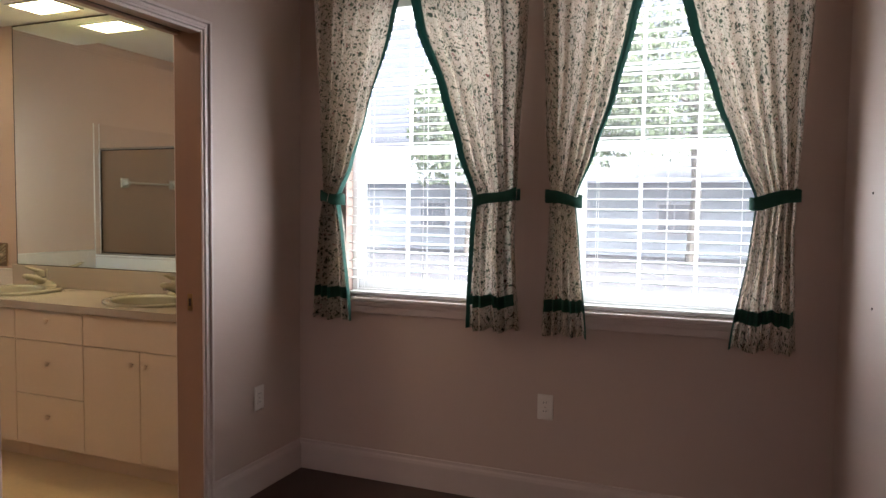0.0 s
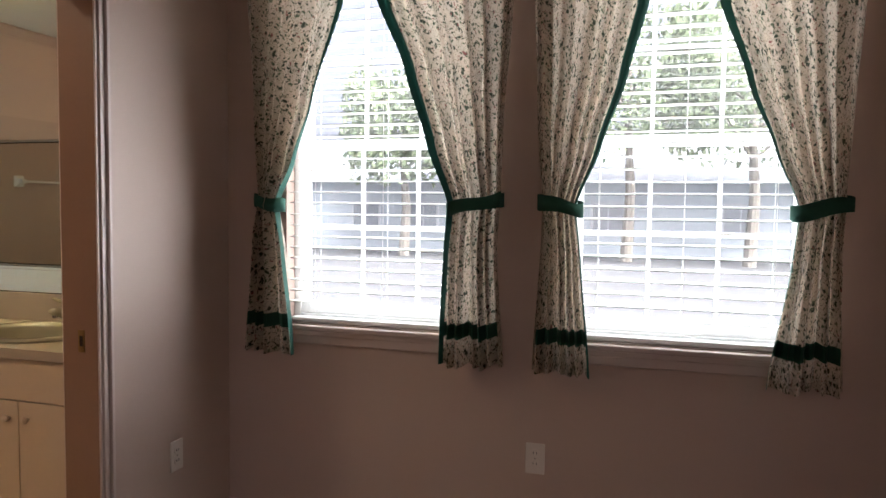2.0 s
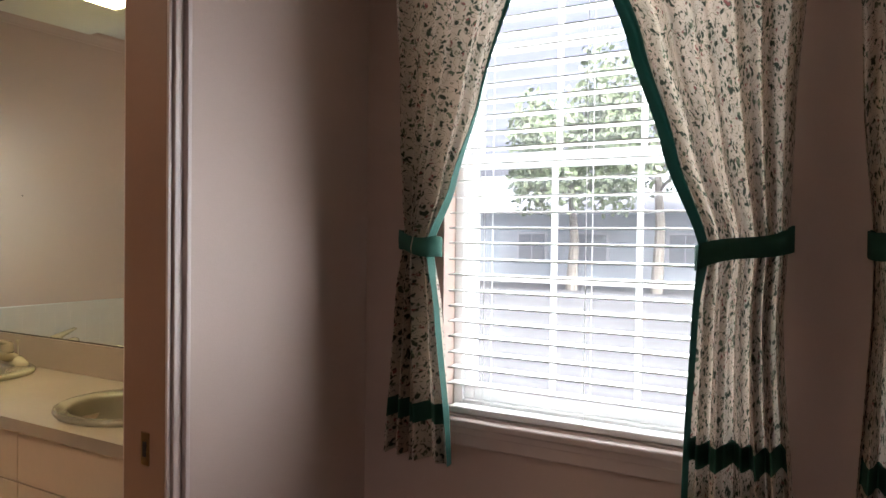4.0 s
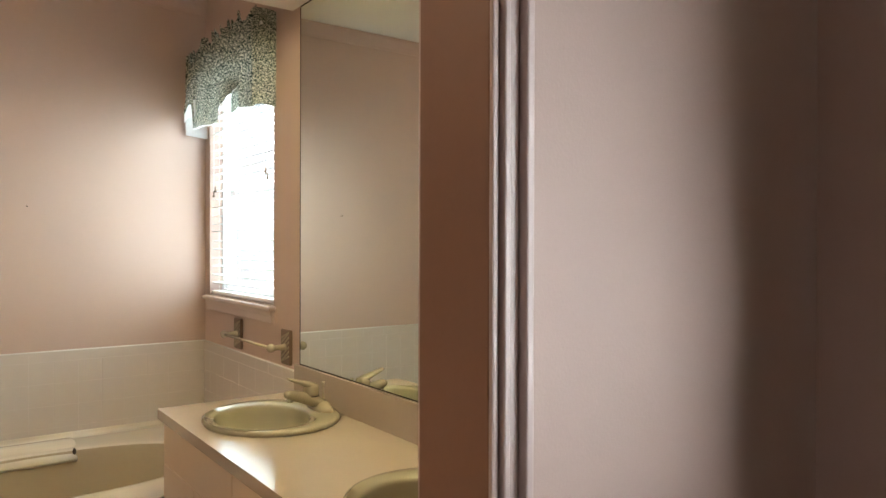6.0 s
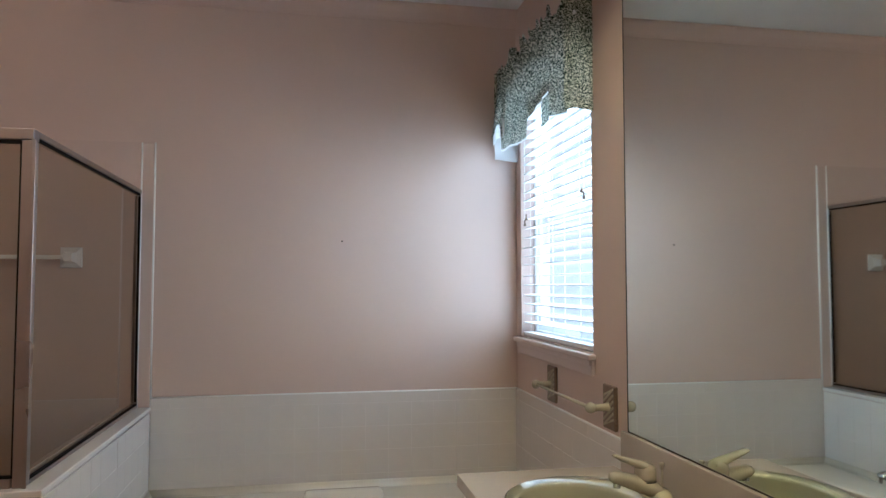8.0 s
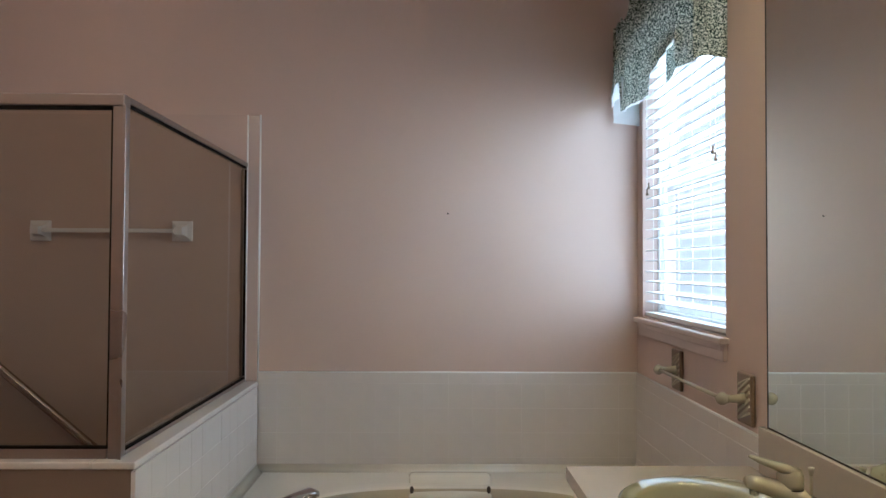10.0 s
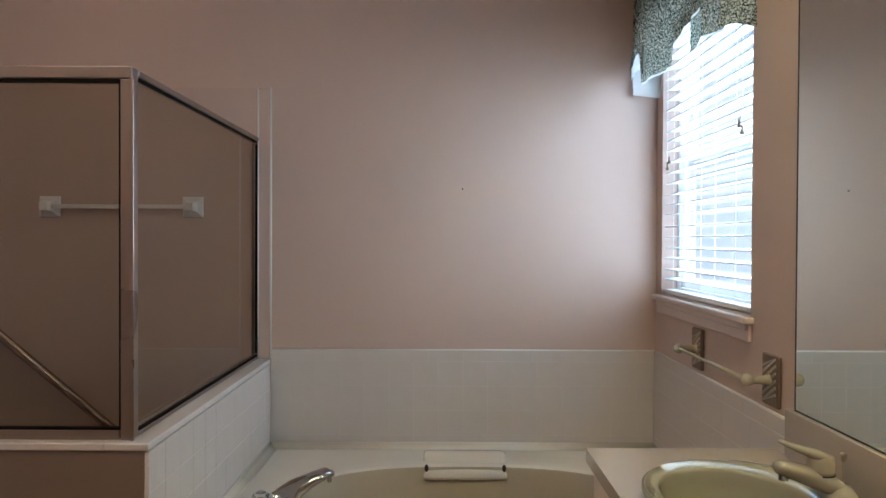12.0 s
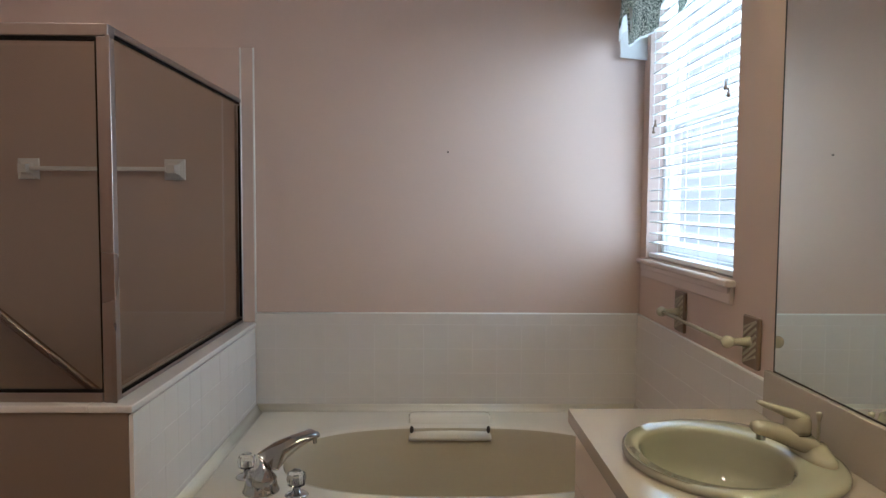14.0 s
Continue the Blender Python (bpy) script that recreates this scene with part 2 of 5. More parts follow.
def part(name, bm, material, parent=None, label="", smooth=False):
    me = bpy.data.meshes.new(name)
    bm.normal_update()
    bm.to_mesh(me)
    bm.free()
    me.materials.append(material)
    if smooth:
        for p in me.polygons:
            p.use_smooth = True
    ob = new(name, me)
    if parent is not None:
        ob.parent = parent
        if parent.parent is None:
            ob.matrix_parent_inverse = Matrix.Translation(-parent.location)
    if label:
        tagged(ob, label)
    return ob


def thing(name, at, label, category, group="", kind=""):
    ob = new(name)
    ob.location = at
    ob.empty_display_size = 0.05
    return tagged(ob, label, category, group, kind)


def add_box(bm, x0, x1, y0, y1, z0, z1, bevel=0.0, seg=2):
    r = bmesh.ops.create_cube(bm, size=1)
    vs = r["verts"]
    bmesh.ops.scale(bm, vec=(x1 - x0, y1 - y0, z1 - z0), verts=vs)
    bmesh.ops.translate(bm, vec=((x0 + x1) / 2, (y0 + y1) / 2, (z0 + z1) / 2), verts=vs)
    if bevel:
        es = list({e for v in vs for e in v.link_edges})
        bmesh.ops.bevel(bm, geom=es, offset=bevel, segments=seg, profile=0.5, affect="EDGES")
    return bm


def box(x0, x1, y0, y1, z0, z1, bevel=0.0, seg=2):
    return add_box(bmesh.new(), x0, x1, y0, y1, z0, z1, bevel, seg)


def add_rod(bm, a, b, r0, r1=None, n=20):
    a, b = Vector(a), Vector(b)
    m = Matrix.Translation((a + b) / 2) @ (b - a).to_track_quat("Z", "Y").to_matrix().to_4x4()
    bmesh.ops.create_cone(bm, cap_ends=True, segments=n, radius1=r0, radius2=r0 if r1 is None else r1, depth=(b - a).length, matrix=m)
    return bm


def rod(a, b, r0, r1=None, n=20):
    return add_rod(bmesh.new(), a, b, r0, r1, n)


def ball(c, r, sx=1, sy=1, sz=1, n=16):
    bm = bmesh.new()
    bmesh.ops.create_uvsphere(bm, u_segments=n, v_segments=n // 2 + 2, radius=r, matrix=Matrix.Translation(c) @ Matrix.Diagonal((sx, sy, sz, 1)))
    return bm


def lathe(profile, centre, n=32, sx=1, sy=1):
    """A turned shape round z from (radius, height) pairs."""
    bm = bmesh.new()
    rings = [[bm.verts.new((centre[0] + r * sx * math.cos(2 * math.pi * k / n), centre[1] + r * sy * math.sin(2 * math.pi * k / n), centre[2] + z)) for k in range(n)] for r, z in profile]
    for a, b in zip(rings, rings[1:]):
        for k in range(n):
            bm.faces.new((a[k], a[(k + 1) % n], b[(k + 1) % n], b[k]))
    for ring, flip in ((rings[0], True), (rings[-1], False)):
        if profile[0 if flip else -1][0] > 0.0005:
            bm.faces.new(ring[::-1] if flip else ring)
    return bm


def tube(points, radii, n=14):
    """A bent round bar along points, with one radius or one for each point."""
    bm = bmesh.new()
    pts = [Vector(p) for p in points]
    rings = []
    for i, p in enumerate(pts):
        d = (pts[min(i + 1, len(pts) - 1)] - pts[max(i - 1, 0)]).normalized()
        up = Vector((0, 0, 1)) if abs(d.z) < 0.95 else Vector((0, 1, 0))
        a = d.cross(up).normalized()
        b = a.cross(d)
        r = radii[i] if isinstance(radii, (list, tuple)) else radii
        ra, rb = r if isinstance(r, tuple) else (r, r)
        rings.append([bm.verts.new(p + a * ra * math.cos(2 * math.pi * k / n) + b * rb * math.sin(2 * math.pi * k / n)) for k in range(n)])
    for u, v in zip(rings, rings[1:]):
        for k in range(n):
            bm.faces.new((u[k], u[(k + 1) % n], v[(k + 1) % n], v[k]))
    bm.faces.new(rings[0][::-1])
    bm.faces.new(rings[-1])
    bmesh.ops.recalc_face_normals(bm, faces=bm.faces)
    return bm


def sheet(fn, s0, s1, t0, t1, ns, nt, bm=None):
    """A grid from fn(s, t) -> (point, uv)."""
    bm = bm or bmesh.new()
    lay = bm.loops.layers.uv.verify()
    g, uvs = [], {}
    for j in range(nt + 1):
        row = []
        for i in range(ns + 1):
            p, uv = fn(s0 + (s1 - s0) * i / ns, t0 + (t1 - t0) * j / nt)
            v = bm.verts.new(p)
            uvs[v] = uv
            row.append(v)
        g.append(row)
    for j in range(nt):
        for i in range(ns):
            f = bm.faces.new((g[j][i], g[j][i + 1], g[j + 1][i + 1], g[j + 1][i]))
            for l in f.loops:
                l[lay].uv = uvs[l.vert]
    return bm


def pane(axis, at, u0, u1, z0, z1, sign):
    """One sheet of glass across an axis, facing the room."""
    bm = bmesh.new()
    q = [(u0, z0), (u1, z0), (u1, z1), (u0, z1)]
    f = bm.faces.new([bm.verts.new((u, at, z) if axis == "y" else (at, u, z)) for u, z in q])
    f.normal_update()
    if (f.normal.y if axis == "y" else f.normal.x) * sign < 0:
        f.normal_flip()
    return bm


def holed_wall(axis, a0, a1, u0, u1, z0, z1, holes):
    """A wall from a0 to a1 across its axis, u0 to u1 along it, with openings (u0, u1, z0, z1) right through."""
    us = sorted({u0, u1, *[h[0] for h in holes], *[h[1] for h in holes]})
    zs = sorted({z0, z1, *[h[2] for h in holes], *[h[3] for h in holes]})
    us, zs = [u for u in us if u0 <= u <= u1], [z for z in zs if z0 <= z <= z1]
    solid = lambda i, j: 0 <= i < len(us) - 1 and 0 <= j < len(zs) - 1 and not any(h[0] - 1e-6 <= us[i] and us[i + 1] <= h[1] + 1e-6 and h[2] - 1e-6 <= zs[j] and zs[j + 1] <= h[3] + 1e-6 for h in holes)
    bm = bmesh.new()
    P = (lambda a, u, z: (u, a, z)) if axis == "y" else (lambda a, u, z: (a, u, z))
    F = lambda *q: bm.faces.new([bm.verts.new(P(*v)) for v in q])
    for i in range(len(us) - 1):
        for j in range(len(zs) - 1):
            if not solid(i, j):
                continue
            a, b, c, d = us[i], us[i + 1], zs[j], zs[j + 1]
            for s in (a0, a1):
                F((s, a, c), (s, b, c), (s, b, d), (s, a, d))
            for di, dj, q in ((-1, 0, ((a, c), (a, d))), (1, 0, ((b, c), (b, d))), (0, -1, ((a, c), (b, c))), (0, 1, ((a, d), (b, d)))):
                if not solid(i + di, j + dj):
                    F((a0, *q[0]), (a1, *q[0]), (a1, *q[1]), (a0, *q[1]))
    bmesh.ops.remove_doubles(bm, verts=bm.verts, dist=1e-5)
    bmesh.ops.recalc_face_normals(bm, faces=bm.faces)
    return bm


def structure(name, bm, material, label, category=""):
    return tagged(part(name, bm, material), label, category or name.split("_")[0], kind="structure")


# ---- plan ----
W, L, LB, F, R = 3.104, -2.071, -2.201, -5.41, 0.385      # north wall, door wall (two faces), west wall, east wall
CEILZ, SOFFIT = 2.82, 2.455
BS, SS = 0.12, -3.2                                      # south ends of bathroom and bedroom
DOOR = (1.453, 2.385, 0.0, 2.089)
WIN1, WIN2 = (-1.80, -0.965, 0.915, 2.36), (-0.685, 0.15, 0.915, 2.36)
BWIN = (-5.33, -4.45, 1.20, 2.36)
TUBZ, HALF = 0.526, 0.905                                # tub deck, top of the half wall
PX, PY = -4.145, 1.340                                   # shower corner post
TZ = 0.944                                               # top of the wall tile

# ---- setting ----
structure("wall_north", holed_wall("y", W, W + 0.14, F - 0.14, R + 0.14, -0.05, CEILZ, [WIN1, WIN2, BWIN]), PAINT, "rose-beige painted outside wall with three window openings")
structure("wall_between", holed_wall("x", LB, L, SS, W, 0, CEILZ, [DOOR]), PAINT, "rose-beige painted wall with the bathroom doorway")
structure("wall_west", box(F - 0.14, F, BS - 0.12, W, 0, CEILZ), PAINT, "rose-beige painted wall above the tub")
structure("wall_east", box(R, R + 0.14, SS, W, 0, CEILZ), PAINT, "rose-beige painted side wall")
# end wall out of view; its opening is added to hold the fill lamp
structure("wall_south_bedroom", holed_wall("y", SS - 0.12, SS, L, R, 0, CEILZ, [(-1.65, -0.05, 0.95, 2.25)]), PAINT, "unseen rose-beige end wall with an opening added for a fill lamp")
structure("wall_south_bath", box(F, LB, BS - 0.12, BS, 0, CEILZ), PAINT, "plain rose-beige end wall")
# unseen slab, added only to stop sun entering that opening
structure("ceiling_porch", box(L - 1, R + 1, SS - 3.5, SS - 0.121, 2.45, 2.6), CEIL, "unseen plain slab added to keep the sun out of the end wall")
structure("floor_bedroom", box(L, R, SS, W, -0.05, 0), CARPET, "dark brown wooden floor")
structure("floor_bath", box(F, LB, BS, W, -0.05, 0), VINYL, "tan sheet vinyl bathroom floor")
structure("threshold", box(LB, L, DOOR[0], DOOR[1], -0.05, 0.004), TRIM, "painted door threshold")
structure("ceiling_bedroom", box(L - 0.05, R + 0.14, SS - 0.12, W + 0.14, CEILZ, CEILZ + 0.1), CEIL, "white painted ceiling")
structure("ceiling_bath", box(F - 0.14, L - 0.05, BS - 0.12, W + 0.14, CEILZ, CEILZ + 0.1), CEIL, "white painted bathroom ceiling")
PANEL = (-3.745, -3.43, 2.765, 2.965)
sf = holed_wall("y", -CEILZ + 0.001, -SOFFIT, -4.25, LB, 2.56, W, [PANEL])
bmesh.ops.transform(sf, matrix=Matrix(((1, 0, 0, 0), (0, 0, 1, 0), (0, -1, 0, 0), (0, 0, 0, 1))), verts=sf.verts)
bmesh.ops.recalc_face_normals(sf, faces=sf.faces)
structure("ceiling_soffit", sf, CEIL, "white dropped soffit over the vanity", "ceiling")


def moulding(name, axis, at, u0, u1, profile, material, label):
    """A straight moulding: profile points (distance out of the wall, height), run along the wall."""
    bm = bmesh.new()
    ends = []
    for u in (u0, u1):
        ends.append([bm.verts.new((u, at + d, z) if axis == "x" else (at + d, u, z)) for d, z in profile])
    n = len(profile)
    for k in range(n):
        bm.faces.new((ends[0][k], ends[0][(k + 1) % n], ends[1][(k + 1) % n], ends[1][k]))
    bm.faces.new(ends[0])
    bm.faces.new(ends[1][::-1])
    bmesh.ops.recalc_face_normals(bm, faces=bm.faces)
    return structure(name, bm, material, label, "trim")


def base_profile(s):
    return [(0, 0), (0.014 * s, 0), (0.014 * s, 0.115), (0.011 * s, 0.128), (0.006 * s, 0.136), (0.006 * s, 0.150), (0, 0.152)]


moulding("baseboard_north", "x", W, L, R, base_profile(-1), TRIM, "tall painted baseboard under the windows")
moulding("baseboard_west", "y", L, DOOR[1] + 0.037, W - 0.015, base_profile(1), TRIM, "tall painted baseboard beside the doorway")
moulding("baseboard_east", "y", R, SS, W - 0.015, base_profile(-1), TRIM, "tall painted baseboard")
moulding("trim_crown_west", "y", F, BS, W, [(0, 2.735), (0.006, 2.735), (0.010, 2.75), (0.022, 2.775), (0.036, 2.795), (0.040, 2.805), (0.040, CEILZ - 0.002), (0, CEILZ - 0.002)], PAINT, "shallow painted crown moulding above the tub")

# doorway: jamb lining, stepped casing, strike plate
door = thing("door_1", (L, 1.9, 0), "open pocket doorway with brown jambs and stepped casing", "doorway", kind="structure")
j0, j1, jz = DOOR[0], DOOR[1], DOOR[3]
part("jamb", box(LB - 0.004, L + 0.004, j1 - 0.018, j1 - 0.001, 0.005, jz - 0.001, 0.002), JAMB, door, "brown painted side jamb")
part("jamb", box(LB - 0.004, L + 0.004, j0 + 0.001, j0 + 0.018, 0.005, jz - 0.001, 0.002), JAMB, door, "brown painted side jamb")
hb = box(LB - 0.004, L - 0.10, j0 + 0.019, j1 - 0.019, jz - 0.018, jz - 0.001, 0.001)
add_box(hb, L - 0.05, L + 0.004, j0 + 0.019, j1 - 0.019, jz - 0.018, jz - 0.001, 0.001)
part("head_jamb", hb, JAMB, door, "brown head jamb with a dark track slot")
part("track", box(L - 0.10, L - 0.05, j0 + 0.02, j1 - 0.02, jz - 0.006, jz - 0.002), DARK, door, "dark sliding track")


def casing_strip(d0, d1, out, sgn):
    """One step of the casing at the north jamb, the head and the south jamb."""
    x0, x1 = (L, L + out) if sgn > 0 else (LB - out, LB)
    bm = bmesh.new()
    add_box(bm, x0, x1, j1 + d0, j1 + d1, 0.0, jz + d1, 0.0025)
    add_box(bm, x0, x1, j0 - d1, j0 - d0, 0.0, jz + d1, 0.0025)
    add_box(bm, x0, x1, j0 - d0 + 0.0005, j1 + d0 - 0.0005, jz + d0, jz + d1, 0.0025)
    return bm


for sg in (1, -1):
    for d0, d1, out in ((-0.017, -0.007, 0.009), (-0.005, 0.005, 0.016), (0.007, 0.022, 0.010), (0.024, 0.036, 0.021)):
        part("casing", casing_strip(d0, d1, out, sg), TRIM, door)
part("casing_back", casing_strip(-0.016, 0.035, 0.004, 1), TRIM, door)
sp = part("strike_plate", box(LB + 0.058, LB + 0.084, j1 - 0.0205, j1 - 0.0175, 0.912, 0.985, 0.001), BRASS, door, "brown metal strike plate")
part("latch_hole", box(LB + 0.066, LB + 0.077, j1 - 0.0225, j1 - 0.0201, 0.932, 0.965), DARK, sp)


# ---- windows ----
def window(name, hole, cols, glazing, label, sill_out=0.035, apron=0.055):
    x0, x1, z0, z1 = hole
    w = thing(name, ((x0 + x1) / 2, W + 0.05, z0), label, "window", kind="structure")
    fr = bmesh.new()
    for a in ((x0, x0 + 0.03, z0, z1), (x1 - 0.03, x1, z0, z1), (x0 + 0.03, x1 - 0.03, z1 - 0.03, z1), (x0 + 0.03, x1 - 0.03, z0, z0 + 0.035)):
        add_box(fr, a[0], a[1], W + 0.065, W + 0.135, a[2], a[3], 0.003)
    f = part("window_frame", fr, WHITE, w)
    zm = (z0 + z1) / 2 + 0.005
    for k, (za, zb, y) in enumerate(((z0 + 0.035, zm + 0.02, W + 0.075), (zm - 0.02, z1 - 0.03, W + 0.105))):
        xa, xb = x0 + 0.03, x1 - 0.03
        s = bmesh.new()
        for a in ((xa, xa + 0.035, za, zb), (xb - 0.035, xb, za, zb), (xa + 0.035, xb - 0.035, za, za + 0.042), (xa + 0.035, xb - 0.035, zb - 0.042, zb)):
            add_box(s, a[0], a[1], y, y + 0.027, a[2], a[3], 0.003)
        sash = part("sash", s, WHITE, w)
        gx0, gx1, gz0, gz1 = xa + 0.035, xb - 0.035, za + 0.042, zb - 0.042
        for i in range(1, cols):
            x = gx0 + (gx1 - gx0) * i / cols
            part("muntin", box(x - 0.0075, x + 0.0075, y + 0.006, y + 0.022, gz0, gz1, 0.002), WHITE, sash)
        zc = (gz0 + gz1) / 2
        for i in range(cols):
            a = gx0 + (gx1 - gx0) * i / cols + (0.008 if i else 0)
            b = gx0 + (gx1 - gx0) * (i + 1) / cols - (0.008 if i < cols - 1 else 0)
            if cols > 1:
                part("muntin", box(a, b, y + 0.006, y + 0.022, zc - 0.0075, zc + 0.0075, 0.002), WHITE, sash)
        p = part("pane", pane("y", y + 0.014, gx0, gx1, gz0, gz1, -1), glazing, sash, "clear window glass")
        p.visible_shadow = False
    part("window_sill", box(x0 - 0.03, x1 + 0.03, W - sill_out, W - 0.0005, z0 - 0.022, z0, 0.006, 3), TRIM, w, "rounded painted sill")
    part("sill_board", box(x0 + 0.002, x1 - 0.002, W + 0.0005, W + 0.064, z0 - 0.001, z0 + 0.004), TRIM, w)
    part("apron", box(x0 - 0.015, x1 + 0.015, W - 0.016, W - 0.0005, z0 - 0.022 - apron, z0 - 0.0225, 0.004), TRIM, w, "painted apron under the sill")
    part("apron_bead", box(x0 - 0.012, x1 + 0.012, W - 0.022, W - 0.0165, z0 - 0.042, z0 - 0.0225, 0.002), TRIM, w)
    return w


window("window_1", WIN1, 3, PANE, "white sash window with small panes")
window("window_2", WIN2, 3, PANE, "white sash window with small panes")
window("window_3", BWIN, 1, CLEAR, "white bathroom sash window")


def blind(hole, pitch, label, tilt, depth=0.048):
    x0, x1, z0, z1 = hole
    x0, x1 = x0 + 0.012, x1 - 0.012
    y = W + 0.032
    b = thing("window_blind", ((x0 + x1) / 2, y, z1), label, "blind", "window blinds")
    part("headrail", box(x0, x1, y - 0.027, y + 0.027, z1 - 0.045, z1 - 0.003, 0.003), WHITE, b)
    me = None
    z = z1 - 0.065
    while z > z0 + 0.05:
        if me is None:
            bm = bmesh.new()
            n = 4
            pts = [((k / n - 0.5) * depth, 0.0012 * (1 - (2 * k / n - 1) ** 2)) for k in range(n + 1)]
            up = [[bm.verts.new((x, d, h + 0.0018)) for d, h in pts] for x in (x0, x1)]
            dn = [[bm.verts.new((x, d, h - 0.0018)) for d, h in pts] for x in (x0, x1)]
            for k in range(n):
                bm.faces.new((up[0][k], up[1][k], up[1][k + 1], up[0][k + 1]))
                bm.faces.new((dn[0][k + 1], dn[1][k + 1], dn[1][k], dn[0][k]))
            for r in (0, n):
                bm.faces.new((up[0][r], up[1][r], dn[1][r], dn[0][r]))
            bmesh.ops.recalc_face_normals(bm, faces=bm.faces)
            me = bpy.data.meshes.new("slat")
            bm.to_mesh(me)
            bm.free()
            me.materials.append(SLAT)
        s = new("slat", me)
        s.parent = b
        s.matrix_parent_inverse = Matrix.Translation(-b.location)
        s.matrix_basis = pose(0, y, z + random.uniform(-0.0008, 0.0008), tilt + random.uniform(-1.2, 1.2), random.uniform(-0.06, 0.06), 0)
        z -= pitch
    part("bottom_rail", box(x0, x1, y - 0.026, y + 0.026, z0 + 0.008, z0 + 0.026, 0.004), WHITE, b)
    for k in (0.14, 0.5, 0.86):
        x = x0 + (x1 - x0) * k
        c = bmesh.new()
        for yy in (y - depth / 2 - 0.002, y + depth / 2 + 0.002):
            add_rod(c, (x, yy, z0 + 0.02), (x, yy, z1 - 0.04), 0.0009, n=6)
        part("ladder_cord", c, SLAT, b)
    return b


b1 = blind(WIN1, 0.0445, "white two-inch slatted blind, lowered with open slats", 1.5)
b2 = blind(WIN2, 0.0445, "white two-inch slatted blind, lowered with open slats", 1.5)
b3 = blind(BWIN, 0.0445, "white slatted blind in the bathroom window, slats open", 4.0)
for b, x, z, dx in ((b3, BWIN[0] + 0.05, 1.76, 1), (b3, BWIN[1] - 0.085, 1.80, -1)):
    part("pull_cord", rod((x, W + 0.004, z), (x, W + 0.004, 2.3), 0.0011, n=6), SLAT, b)
    part("tassel", lathe([(0.001, 0.03), (0.004, 0.027), (0.003, 0.015), (0.007, 0.004), (0.006, 0.0), (0.0, -0.001)], (x, W + 0.004, z - 0.03), 12), STRIPE, b, "small brown cord pull")
    part("tassel", lathe([(0.001, 0.03), (0.004, 0.027), (0.003, 0.015), (0.007, 0.004), (0.006, 0.0), (0.0, -0.001)], (x + 0.022 * dx, W + 0.004, z - 0.005), 12), STRIPE, b, "small brown cord pull")


# ---- curtains ----
def along(z, table):
    """Linear between (height, value) pairs, from the top down."""
    for (za, a), (zb, b) in zip(table, table[1:]):
        if z >= zb:
            k = min(1.0, max(0.0, (za - z) / (za - zb)))
            k = k * k * (3 - 2 * k) * 0.35 + k * 0.65
            return a + (b - a) * k
    return table[-1][1]


